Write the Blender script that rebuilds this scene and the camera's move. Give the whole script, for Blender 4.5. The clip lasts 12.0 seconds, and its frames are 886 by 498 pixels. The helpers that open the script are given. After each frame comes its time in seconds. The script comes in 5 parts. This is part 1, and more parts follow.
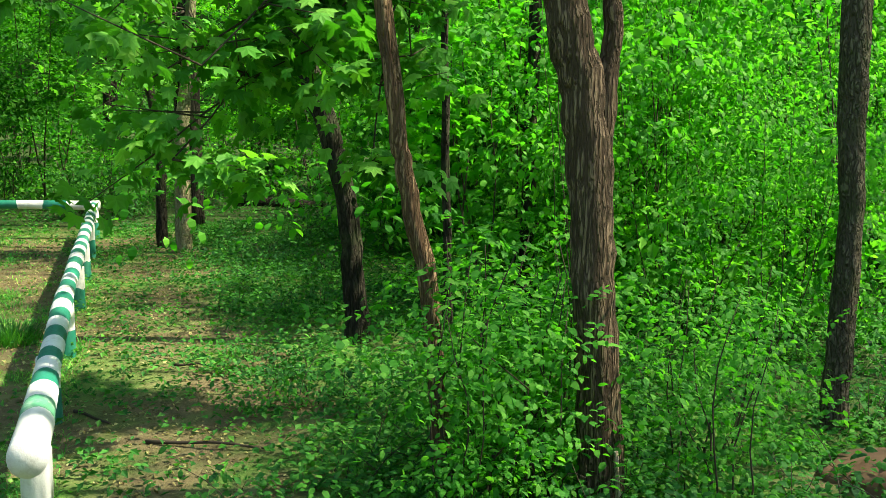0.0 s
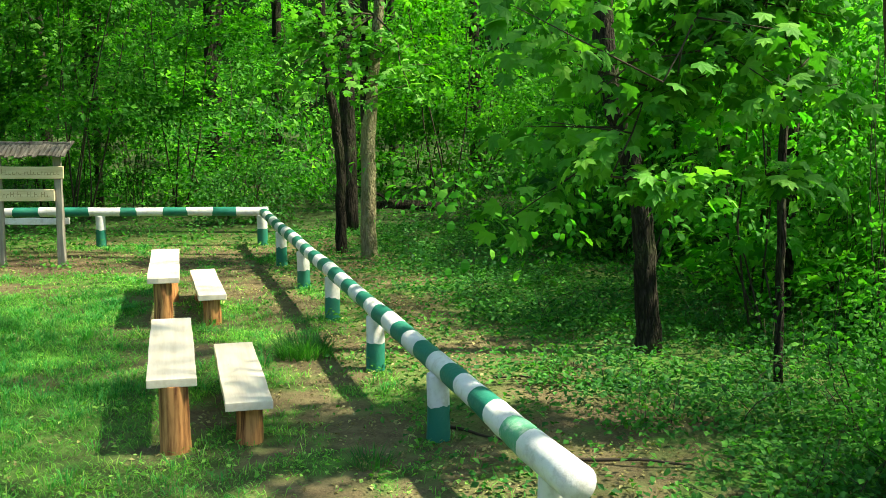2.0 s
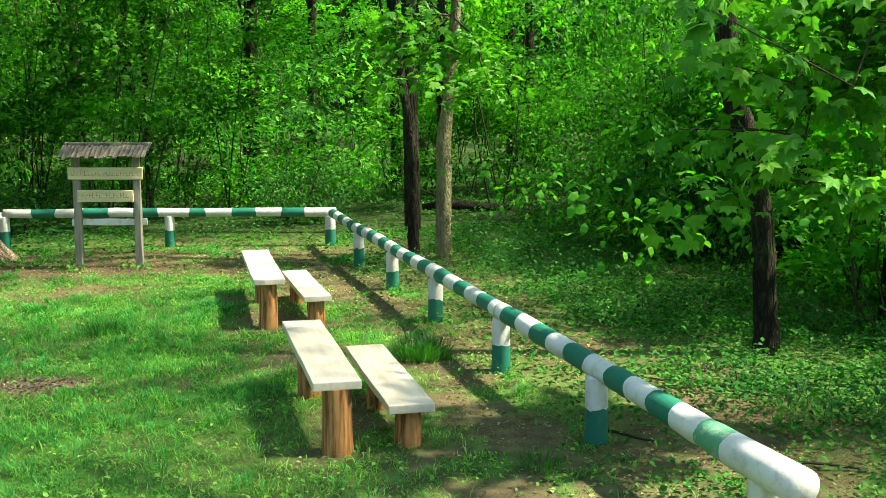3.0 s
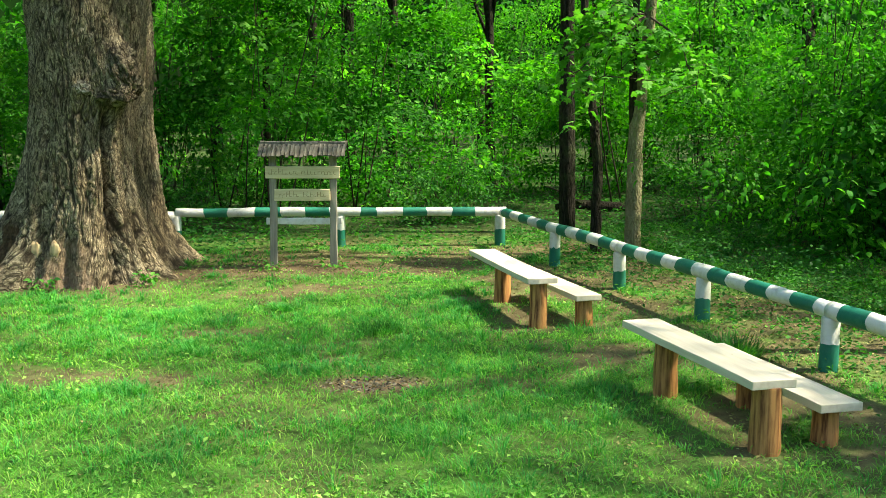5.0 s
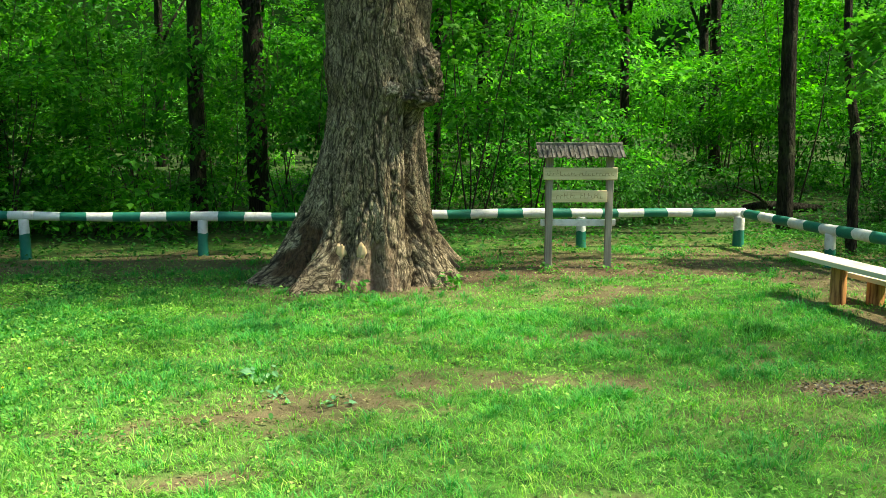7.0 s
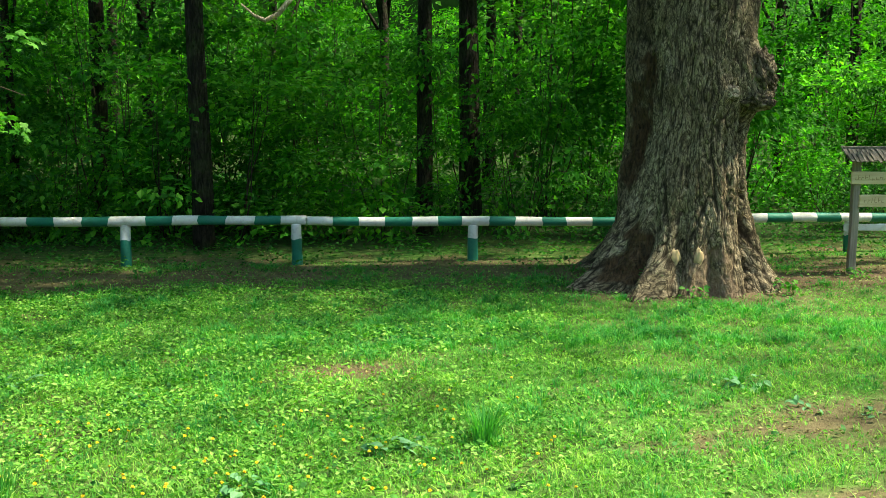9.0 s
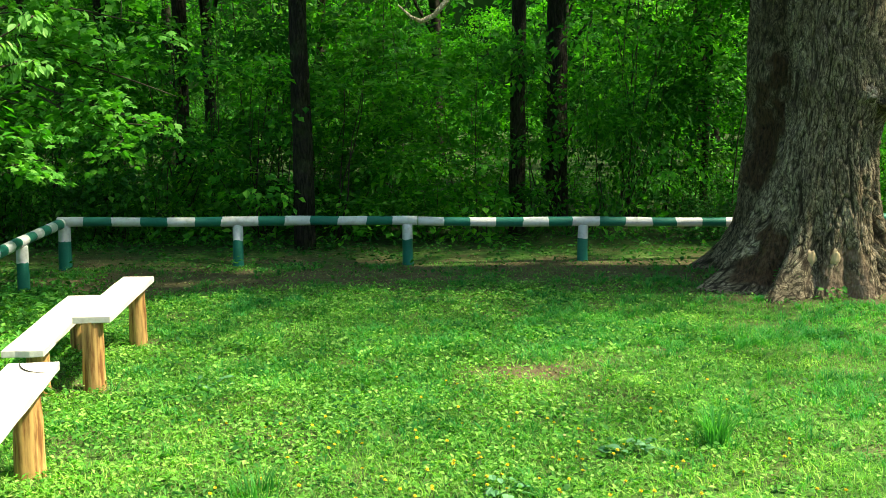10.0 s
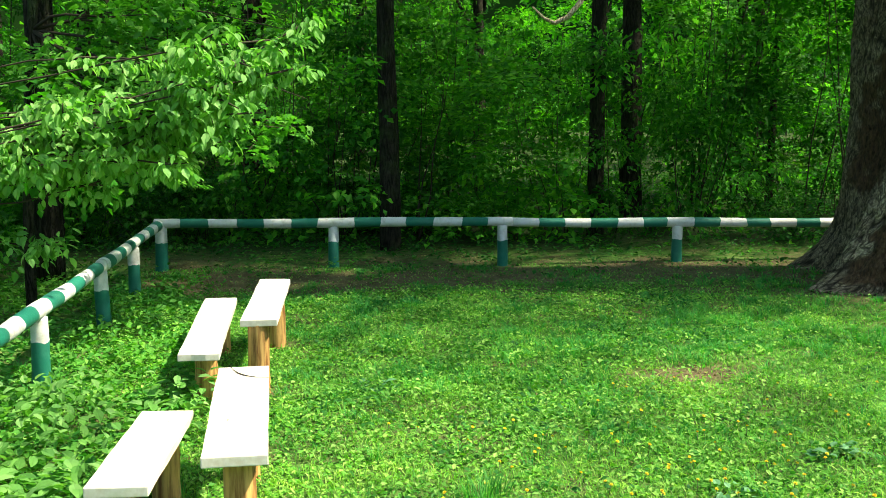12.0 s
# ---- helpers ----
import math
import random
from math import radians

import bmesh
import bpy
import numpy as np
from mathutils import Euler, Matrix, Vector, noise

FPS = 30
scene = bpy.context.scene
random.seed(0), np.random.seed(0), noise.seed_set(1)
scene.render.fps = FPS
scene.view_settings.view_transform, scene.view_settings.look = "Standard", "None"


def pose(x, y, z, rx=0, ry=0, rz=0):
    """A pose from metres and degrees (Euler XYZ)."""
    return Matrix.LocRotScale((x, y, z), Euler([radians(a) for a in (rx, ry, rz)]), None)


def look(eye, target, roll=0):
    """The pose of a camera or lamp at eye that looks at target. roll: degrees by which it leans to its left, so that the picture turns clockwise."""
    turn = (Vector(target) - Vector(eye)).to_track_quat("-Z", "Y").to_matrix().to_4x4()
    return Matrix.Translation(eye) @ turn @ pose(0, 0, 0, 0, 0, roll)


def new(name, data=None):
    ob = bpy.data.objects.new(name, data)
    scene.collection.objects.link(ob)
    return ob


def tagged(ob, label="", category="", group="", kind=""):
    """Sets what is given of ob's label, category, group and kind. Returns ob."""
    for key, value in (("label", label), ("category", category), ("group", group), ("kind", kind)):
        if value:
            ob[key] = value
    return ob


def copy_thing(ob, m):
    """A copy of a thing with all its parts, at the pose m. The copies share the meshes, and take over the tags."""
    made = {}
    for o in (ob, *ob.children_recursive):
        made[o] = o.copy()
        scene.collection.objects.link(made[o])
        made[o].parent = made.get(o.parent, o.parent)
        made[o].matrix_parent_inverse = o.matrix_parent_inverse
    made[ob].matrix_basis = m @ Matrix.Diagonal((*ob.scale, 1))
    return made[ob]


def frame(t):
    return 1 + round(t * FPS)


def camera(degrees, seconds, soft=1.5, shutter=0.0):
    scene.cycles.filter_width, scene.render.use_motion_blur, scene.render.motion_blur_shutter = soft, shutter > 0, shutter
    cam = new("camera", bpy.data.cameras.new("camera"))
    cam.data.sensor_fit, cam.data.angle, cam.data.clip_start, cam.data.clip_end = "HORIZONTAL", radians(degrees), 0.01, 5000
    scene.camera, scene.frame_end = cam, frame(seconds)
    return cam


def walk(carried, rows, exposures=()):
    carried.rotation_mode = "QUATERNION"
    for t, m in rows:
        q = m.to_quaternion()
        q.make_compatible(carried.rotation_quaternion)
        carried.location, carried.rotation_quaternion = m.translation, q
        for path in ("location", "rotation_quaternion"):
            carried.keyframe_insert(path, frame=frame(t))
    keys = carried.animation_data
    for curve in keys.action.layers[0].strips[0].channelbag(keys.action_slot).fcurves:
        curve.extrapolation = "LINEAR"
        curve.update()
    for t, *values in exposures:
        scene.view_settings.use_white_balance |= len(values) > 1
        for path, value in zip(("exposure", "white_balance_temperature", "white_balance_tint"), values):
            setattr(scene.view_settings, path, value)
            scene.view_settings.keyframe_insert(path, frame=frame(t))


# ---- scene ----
cam = camera(47.2, 12.0, 0.8)
EXPOSURES = [(0.0, 1.58, 7700, 0), (3.0, 1.62, 7700, 0), (5.5, 1.54, 7700, 0), (7.0, 1.47, 7700, -1), (9.0, 1.42, 7700, -1), (12.0, 1.36, 7600, 0)]
PATH = [
    (0, (-0.701, -1.848, 1.74), (-0.542, 0.127, 1.467), 0.8),
    (0.5, (-1.275, -1.804, 1.752), (-1.123, 0.171, 1.476), 0.6),
    (1, (-1.774, -1.735, 1.766), (-1.63, 0.24, 1.485), 0.3),
    (1.5, (-2.225, -1.682, 1.792), (-2.089, 0.294, 1.51), 0.1),
    (2, (-2.644, -1.661, 1.817), (-2.511, 0.315, 1.535), 0.1),
    (2.5, (-3.054, -1.635, 1.826), (-2.925, 0.341, 1.543), 0.1),
    (3, (-3.444, -1.613, 1.837), (-3.319, 0.363, 1.553), 0.1),
    (5, (-5.619, -1.438, 1.81), (-5.486, 0.537, 1.528), 0.2),
    (5.5, (-6.31, -1.377, 1.818), (-6.177, 0.598, 1.534), 0.3),
    (6, (-7.009, -1.341, 1.828), (-6.873, 0.634, 1.543), 0.3),
    (6.5, (-7.784, -1.289, 1.829), (-7.65, 0.686, 1.544), 0.2),
    (7, (-8.61, -1.195, 1.817), (-8.474, 0.78, 1.534), 0.2),
    (9, (-11.743, -0.88, 1.826), (-11.625, 1.097, 1.547), 0.1),
    (9.5, (-12.473, -0.827, 1.832), (-12.362, 1.15, 1.551), 0.1),
    (10, (-12.99, -0.812, 1.845), (-12.883, 1.166, 1.563), 0.1),
    (10.5, (-13.21, -0.804, 1.862), (-13.104, 1.173, 1.58), 0.1),
    (11, (-13.47, -0.778, 1.868), (-13.365, 1.199, 1.584), 0.0),
    (11.5, (-13.751, -0.757, 1.866), (-13.648, 1.22, 1.582), 0.0),
    (12, (-14.077, -0.746, 1.869), (-13.976, 1.231, 1.585), -0.0),
]
walk(cam, [(t, look(eye, target, roll)) for t, eye, target, roll in PATH], EXPOSURES)

# ---- light ----
SUN_AZ, SUN_EL = math.atan2(0.68, -0.08), radians(55)
world = bpy.data.worlds.new("world")
scene.world = world
world.use_nodes = True
wt = world.node_tree
sky = wt.nodes.new("ShaderNodeTexSky")
sky.sky_type, sky.sun_disc, sky.sun_elevation, sky.sun_rotation = "NISHITA", False, SUN_EL, SUN_AZ
wt.links.new(sky.outputs[0], wt.nodes["Background"].inputs[0])
wt.nodes["Background"].inputs[1].default_value = 0.135
sun_data = bpy.data.lights.new("sun", "SUN")
sun_data.energy, sun_data.angle, sun_data.color = 5.0, radians(1.6), (1.0, 0.95, 0.86)
sun = new("sun", sun_data)
SUN_DIR = Vector((math.sin(SUN_AZ) * math.cos(SUN_EL), math.cos(SUN_AZ) * math.cos(SUN_EL), math.sin(SUN_EL)))
sun.matrix_world = look((-8, 0, 0), Vector((-8, 0, 0)) - SUN_DIR)
sun.location = (-8, -8, 30)

# ---- materials ----


class Nodes:
    """A small builder for one node material."""

    def __init__(self, name):
        self.mat = bpy.data.materials.new(name)
        self.mat.use_nodes = True
        self.t = self.mat.node_tree
        self.bsdf = self.t.nodes["Principled BSDF"]
        self.out = self.t.nodes["Material Output"]

    def n(self, kind, **sets):
        node = self.t.nodes.new("ShaderNode" + kind)
        for k, v in sets.items():
            node.inputs[k.replace("_", " ")].default_value = v
        return node

    def l(self, a, b):
        self.t.links.new(a, b)

    def coords(self, scale=(1, 1, 1), source="Object"):
        c, m = self.n("TexCoord"), self.n("Mapping")
        self.l(c.outputs[source], m.inputs[0])
        m.inputs["Scale"].default_value = scale
        return m.outputs[0]

    def noise(self, vec, scale, detail=4.0, rough=0.55):
        x = self.n("TexNoise", Scale=scale, Detail=detail, Roughness=rough)
        self.l(vec, x.inputs["Vector"])
        return x.outputs[0]

    def ramp(self, fac, *stops):
        r = self.n("ValToRGB")
        e = r.color_ramp.elements
        while len(e) < len(stops):
            e.new(0.5)
        for el, (p, c) in zip(e, stops):
            el.position, el.color = p, (*c, 1)
        self.l(fac, r.inputs[0])
        return r.outputs[0]

    def mix(self, fac, a, b, mode="MIX"):
        m = self.t.nodes.new("ShaderNodeMix")
        m.data_type, m.blend_type = "RGBA", mode
        for sock, v in ((m.inputs[0], fac), (m.inputs[6], a), (m.inputs[7], b)):
            if isinstance(v, (int, float)):
                sock.default_value = v
            elif isinstance(v, tuple):
                sock.default_value = (*v, 1)
            else:
                self.l(v, sock)
        return m.outputs[2]

    def bump(self, height, strength=0.4, dist=0.01):
        b = self.n("Bump", Strength=strength, Distance=dist)
        self.l(height, b.inputs["Height"])
        self.l(b.outputs[0], self.bsdf.inputs["Normal"])

    def done(self, color, rough=0.7, spec=0.3):
        self.l(color, self.bsdf.inputs["Base Color"])
        if isinstance(rough, float):
            self.bsdf.inputs["Roughness"].default_value = rough
        else:
            self.l(rough, self.bsdf.inputs["Roughness"])
        self.bsdf.inputs["Specular IOR Level"].default_value = spec
        return self.mat


def leaf_material(name, dark, mid, light, through_light=0.45, gloss=0.18, tones=((0.72, 0.78, 0.72), (1.15, 1.1, 1.0)), vary=False, tufts=None):
    """Leaves: a colour for each leaf, patches of tone, and light that shines through."""
    k = Nodes(name)
    geo = k.n("NewGeometry")
    each = k.ramp(geo.outputs["Random Per Island"], (0.0, dark), (0.5, mid), (1.0, light))
    tone = k.ramp(k.noise(k.coords(), 1.1, 3.0), (0.32, tones[0]), (0.68, tones[1]))
    color = k.mix(1.0, each, tone, "MULTIPLY")
    tone = k.ramp(k.noise(k.coords(), 8.0 if tufts else 4.5, 3.0), (0.36, tufts[0] if tufts else (0.80, 0.84, 0.85)), (0.64, tufts[1] if tufts else (1.15, 1.08, 1.0)))
    color = k.mix(1.0, color, tone, "MULTIPLY")
    if vary:
        color = k.mix(1.0, color, k.ramp(k.n("ObjectInfo").outputs["Random"], (0.0, (0.30, 0.40, 0.55)), (0.4, (0.75, 0.82, 0.95)), (0.75, (1.10, 1.05, 1.0)), (1.0, (1.40, 1.32, 1.10))), "MULTIPLY")
    k.done(color, 0.6, gloss)
    tr = k.n("BsdfTranslucent")
    k.l(k.mix(1.0, color, (1.0, 1.34, 0.48), "MULTIPLY"), tr.inputs["Color"])
    mx = k.n("MixShader", Fac=through_light)
    k.l(k.bsdf.outputs[0], mx.inputs[1])
    k.l(tr.outputs[0], mx.inputs[2])
    k.l(mx.outputs[0], k.out.inputs["Surface"])
    return k.mat


def bark_material(name, ridge, crack, scale=1.0, moss=0.0, stretch=0.2):
    """Furrowed bark."""
    k = Nodes(name)

    def ridged(size, squeeze, lo, hi):
        n = k.noise(k.coords((1, 1, squeeze)), size * scale, 2.0, 0.45)
        a = k.n("Math")
        a.operation = "MULTIPLY_ADD"
        k.l(n, a.inputs[0])
        a.inputs[1].default_value, a.inputs[2].default_value = 2.0, -1.0
        b = k.n("Math")
        b.operation = "ABSOLUTE"
        k.l(a.outputs[0], b.inputs[0])
        return k.ramp(b.outputs[0], (lo, (0, 0, 0)), (hi, (1, 1, 1)))
    wide, narrow = ridged(17, stretch, 0.04, 0.18), ridged(36, stretch * 1.4, 0.0, 0.14)
    fine = k.noise(k.coords((1, 1, 0.35)), 60 * scale, 6.0, 0.65)
    height = k.mix(0.15, k.mix(0.7, wide, narrow, "MULTIPLY"), fine)
    blot = k.noise(k.coords(), 2.3, 3.0)
    base = k.mix(height, crack, ridge)
    base = k.mix(1.0, base, k.ramp(blot, (0.32, (0.72, 0.70, 0.68)), (0.72, (1.18, 1.18, 1.16))), "MULTIPLY")
    if moss:
        green = k.ramp(k.noise(k.coords(), 3.1, 4.0), (0.5, (0, 0, 0)), (0.68, (moss, moss, moss)))
        base = k.mix(green, base, (0.07, 0.10, 0.035))
    k.bump(height, 1.0, 0.035)
    return k.done(base, 0.9, 0.15)


def oak_material():
    """Grey-brown corky ridges over dark furrows, their shade put into the colour; the mesh carries the furrows, the
    worn foot and the rot.
    """
    k = Nodes("oak_bark")

    def carried(name):
        at = k.n("Attribute")
        at.attribute_name = name
        return at.outputs["Fac"]
    vec = k.coords()

    def broken(scale, squeeze, ragged, hi):
        """Short broken cracks that run up the stem."""
        at, m = k.n("Attribute"), k.n("Mapping")
        at.attribute_name = "bark_at"
        m.inputs["Scale"].default_value = (1, 1, squeeze)
        k.l(at.outputs["Vector"], m.inputs[0])
        x = k.n("TexNoise", Scale=scale, Detail=2.5, Roughness=0.6, Distortion=ragged)
        k.l(m.outputs[0], x.inputs["Vector"])
        a, b = k.n("Math"), k.n("Math")
        a.operation, b.operation = "SUBTRACT", "ABSOLUTE"
        k.l(x.outputs[0], a.inputs[0])
        a.inputs[1].default_value = 0.5
        k.l(a.outputs[0], b.inputs[0])
        return k.ramp(b.outputs[0], (0.0, (0, 0, 0)), (hi, (1, 1, 1)))
    cracks = k.mix(0.65, broken(27.0, 0.26, 0.9, 0.085), broken(54.0, 0.45, 1.0, 0.10), "MULTIPLY")
    fine = k.noise(k.coords((1, 1, 0.4)), 95.0, 6.0, 0.7)
    blot = k.noise(vec, 2.6, 4.0)
    lichen = k.noise(vec, 14.0, 5.0, 0.7)
    ridge = k.ramp(fine, (0.30, (0.270, 0.205, 0.128)), (0.52, (0.470, 0.375, 0.252)), (0.75, (0.660, 0.565, 0.420)))
    ridge = k.mix(k.ramp(lichen, (0.52, (0, 0, 0)), (0.72, (0.55, 0.55, 0.55))), ridge, (0.410, 0.380, 0.300))
    ridge = k.mix(1.0, ridge, k.ramp(blot, (0.32, (0.66, 0.62, 0.56)), (0.68, (1.20, 1.20, 1.20))), "MULTIPLY")
    # Furrows and cracks are tinted nearly black to show the shade of their depth.
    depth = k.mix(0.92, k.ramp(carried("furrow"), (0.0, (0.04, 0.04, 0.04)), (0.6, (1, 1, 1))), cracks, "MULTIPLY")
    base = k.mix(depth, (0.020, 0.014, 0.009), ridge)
    bare = k.ramp(k.noise(k.coords((1, 1, 0.25)), 30.0, 5.0, 0.6), (0.3, (0.150, 0.092, 0.056)), (0.7, (0.420, 0.300, 0.205)))
    base = k.mix(carried("worn"), base, bare)
    base = k.mix(carried("rot"), base, k.ramp(k.noise(k.coords((1, 1, 0.3)), 40.0, 5.0, 0.65), (0.35, (0.022, 0.013, 0.008)), (0.7, (0.150, 0.085, 0.045))))
    k.bump(k.mix(0.25, depth, fine), 1.0, 0.018)
    return k.done(base, 0.92, 0.12)


CLUMPED = ((0.45, 0.55, 0.62), (1.45, 1.30, 1.0))
M_LEAF = leaf_material("leaf_green", (0.026, 0.175, 0.016), (0.046, 0.260, 0.024), (0.125, 0.410, 0.042), 0.5, tones=CLUMPED, vary=True)
M_MAPLE = leaf_material("leaf_maple", (0.034, 0.205, 0.020), (0.060, 0.300, 0.030), (0.150, 0.440, 0.055), 0.5, tones=CLUMPED, vary=True)
M_BEECH = leaf_material("leaf_light", (0.055, 0.250, 0.030), (0.105, 0.355, 0.058), (0.220, 0.500, 0.115), 0.45)
# Brighter copy of the maple leaves, with sunlight put into the colour.
M_MAPLE_SUNLIT = leaf_material("leaf_maple_sunlit", (0.044, 0.205, 0.028), (0.082, 0.300, 0.045), (0.200, 0.480, 0.090), 0.5)
M_UNDER = leaf_material("leaf_undergrowth", (0.044, 0.235, 0.036), (0.085, 0.345, 0.052), (0.190, 0.500, 0.095), 0.6)
M_UNDER_MAPLE = leaf_material("leaf_shade_maple", (0.040, 0.250, 0.030), (0.080, 0.365, 0.046), (0.185, 0.520, 0.080), 0.6)
M_BUSH = leaf_material("leaf_bush", (0.028, 0.165, 0.026), (0.066, 0.330, 0.048), (0.190, 0.520, 0.100), 0.55, tones=CLUMPED, vary=True)
M_LINDEN = leaf_material("leaf_linden", (0.105, 0.300, 0.065), (0.180, 0.420, 0.115), (0.310, 0.560, 0.210), 0.45)
TUFTS = ((0.46, 0.56, 0.66), (1.45, 1.30, 1.15))
M_GRASS = leaf_material("grass_blades", (0.070, 0.300, 0.050), (0.120, 0.410, 0.070), (0.240, 0.500, 0.130), 0.4, 0.1, ((0.70, 0.82, 0.85), (1.25, 1.08, 1.0)), tufts=((0.62, 0.72, 0.75), (1.30, 1.16, 1.05)))
M_LONG_GRASS = leaf_material("long_grass_blades", (0.040, 0.250, 0.056), (0.070, 0.350, 0.074), (0.140, 0.440, 0.105), 0.4, 0.1, ((0.70, 0.82, 0.95), (1.2, 1.1, 1.0)), tufts=((0.62, 0.70, 0.78), (1.30, 1.2, 1.1)))
M_CLOVER = leaf_material("clover_leaves", (0.050, 0.240, 0.030), (0.150, 0.420, 0.056), (0.370, 0.620, 0.170), 0.35, 0.28)
M_COVER = leaf_material("cover_leaves", (0.045, 0.235, 0.032), (0.090, 0.340, 0.046), (0.190, 0.460, 0.085), 0.35, 0.2, ((0.55, 0.65, 0.75), (1.2, 1.1, 1.0)))
# Darker than cover leaves; some forest-floor shade is put into the colour.
M_FLOOR = leaf_material("dim_floor_leaves", (0.026, 0.150, 0.028), (0.046, 0.225, 0.038), (0.100, 0.320, 0.060), 0.4, 0.2, ((0.50, 0.62, 0.75), (1.3, 1.15, 1.0)), tufts=TUFTS)
M_OAK = oak_material()
M_BURL = bark_material("burl_bark", (0.250, 0.200, 0.140), (0.030, 0.022, 0.014), 0.8, 0.0, 0.6)
M_KNOTTED = bark_material("knot_bark", (0.470, 0.420, 0.340), (0.120, 0.095, 0.070), 1.2, 0.0, 0.8)
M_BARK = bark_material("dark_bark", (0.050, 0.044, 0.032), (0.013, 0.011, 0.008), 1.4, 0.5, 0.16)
M_BARK_BROWN = bark_material("brown_bark", (0.215, 0.155, 0.102), (0.045, 0.030, 0.019), 2.4, 0.0, 0.09)
M_BARK_OCHRE = bark_material("ochre_bark", (0.290, 0.190, 0.112), (0.085, 0.050, 0.028), 2.6, 0.0, 0.09)
M_BARK_GREY = bark_material("grey_bark", (0.150, 0.132, 0.090), (0.055, 0.046, 0.030), 1.8, 0.5, 0.25)
M_BARK_PALE = bark_material("pale_bark", (0.370, 0.345, 0.205), (0.270, 0.240, 0.140), 1.6, 0.3, 0.3)


def ground_material():
    k = Nodes("ground")
    at = k.n("Attribute")
    at.attribute_name = "bare"
    vec = k.coords()
    big, small, grit = k.noise(vec, 0.7, 4.0), k.noise(vec, 9.0, 5.0), k.noise(vec, 70.0, 5.0, 0.7)
    soil = k.ramp(small, (0.25, (0.052, 0.036, 0.023)), (0.5, (0.100, 0.070, 0.045)), (0.8, (0.180, 0.134, 0.088)))
    soil = k.mix(k.ramp(grit, (0.35, (0, 0, 0)), (0.75, (1, 1, 1))), soil, (0.20, 0.14, 0.085))
    moss = k.ramp(small, (0.36, (0.030, 0.090, 0.018)), (0.62, (0.095, 0.230, 0.040)))
    litter = k.ramp(grit, (0.4, (0.07, 0.075, 0.03)), (0.62, (0.17, 0.16, 0.07)))
    moss = k.mix(k.ramp(big, (0.42, (0, 0, 0)), (0.62, (0.6, 0.6, 0.6))), moss, litter)
    k.bump(k.mix(0.5, small, grit), 0.8, 0.03)
    wood = k.n("Attribute")
    wood.attribute_name = "wood"
    leafy = k.ramp(small, (0.3, (0.030, 0.032, 0.016)), (0.55, (0.034, 0.070, 0.018)), (0.8, (0.075, 0.058, 0.030)))
    both = k.mix(at.outputs["Fac"], moss, soil)
    return k.done(k.mix(wood.outputs["Fac"], both, leafy), 0.95, 0.1)


def paint_material(name, color, worn, wear=0.5, grime=0.35):
    k = Nodes(name)
    vec = k.coords()
    streak = k.noise(k.coords((1, 1, 1)), 14.0, 6.0, 0.7)
    dirt = k.noise(vec, 3.5, 5.0, 0.65)
    c = k.mix(k.ramp(streak, (0.5, (0, 0, 0)), (0.74, (wear, wear, wear))), color, worn)
    c = k.mix(k.ramp(dirt, (0.45, (0, 0, 0)), (0.8, (grime, grime, grime))), c, (0.20, 0.19, 0.13))
    k.bump(k.noise(vec, 45.0, 5.0, 0.6), 0.45, 0.006)
    return k.done(c, 0.55, 0.35)


def timber_material(name, light, dark, grain=(26, 26, 1.6), rough=0.65, lo=0.3, hi=0.6):
    k = Nodes(name)
    info = k.n("ObjectInfo")
    add = k.n("VectorMath")
    k.l(k.coords(grain), add.inputs[0])
    k.l(info.outputs["Random"], add.inputs[1])
    g = k.noise(add.outputs[0], 1.0, 6.0, 0.6)
    blot = k.noise(k.coords(), 5.0, 4.0)
    c = k.ramp(g, (lo, dark), (hi, light))
    c = k.mix(k.ramp(blot, (0.45, (0, 0, 0)), (0.75, (0.5, 0.5, 0.5))), c, k.mix(0.5, c, dark))
    k.bump(g, 0.35, 0.004)
    return k.done(c, rough, 0.25)


def plain_material(name, color, rough=0.6):
    k = Nodes(name)
    c = k.mix(k.ramp(k.noise(k.coords(), 25.0, 4.0), (0.35, (0, 0, 0)), (0.7, (0.4, 0.4, 0.4))), color, tuple(v * 0.6 for v in color))
    return k.done(c, rough, 0.3)


M_GROUND = ground_material()
M_WHITE = paint_material("white_paint", (0.72, 0.715, 0.70), (0.42, 0.39, 0.32), 0.6)
M_GREEN = paint_material("green_paint", (0.008, 0.160, 0.108), (0.026, 0.225, 0.150), 0.6, 0.12)
M_GREEN_THIN = paint_material("thin_green_paint", (0.09, 0.33, 0.19), (0.55, 0.62, 0.52), 0.9)
M_PLANK = timber_material("new_plank", (0.70, 0.65, 0.59), (0.60, 0.53, 0.45), (30, 2.2, 30))
M_PLANK_GREY = timber_material("greyish_plank", (0.72, 0.63, 0.52), (0.62, 0.52, 0.40), (30, 2.2, 30))
M_LOG = timber_material("peeled_log", (0.62, 0.36, 0.130), (0.20, 0.085, 0.028), (30, 30, 2.6), 0.7, 0.38, 0.58)
M_LOG_RED = timber_material("reddish_log", (0.54, 0.260, 0.095), (0.13, 0.048, 0.018), (30, 30, 2.6), 0.75, 0.38, 0.58)
M_SIGN = timber_material("sign_plank", (0.72, 0.61, 0.38), (0.56, 0.44, 0.25), (2.4, 30, 30))
M_ROOF = timber_material("old_shingles", (0.230, 0.210, 0.175), (0.055, 0.047, 0.038), (30, 2.0, 30), 0.9)
M_GREY_WOOD = timber_material("weathered_wood", (0.34, 0.31, 0.26), (0.17, 0.15, 0.12), (30, 30, 2.0), 0.85)
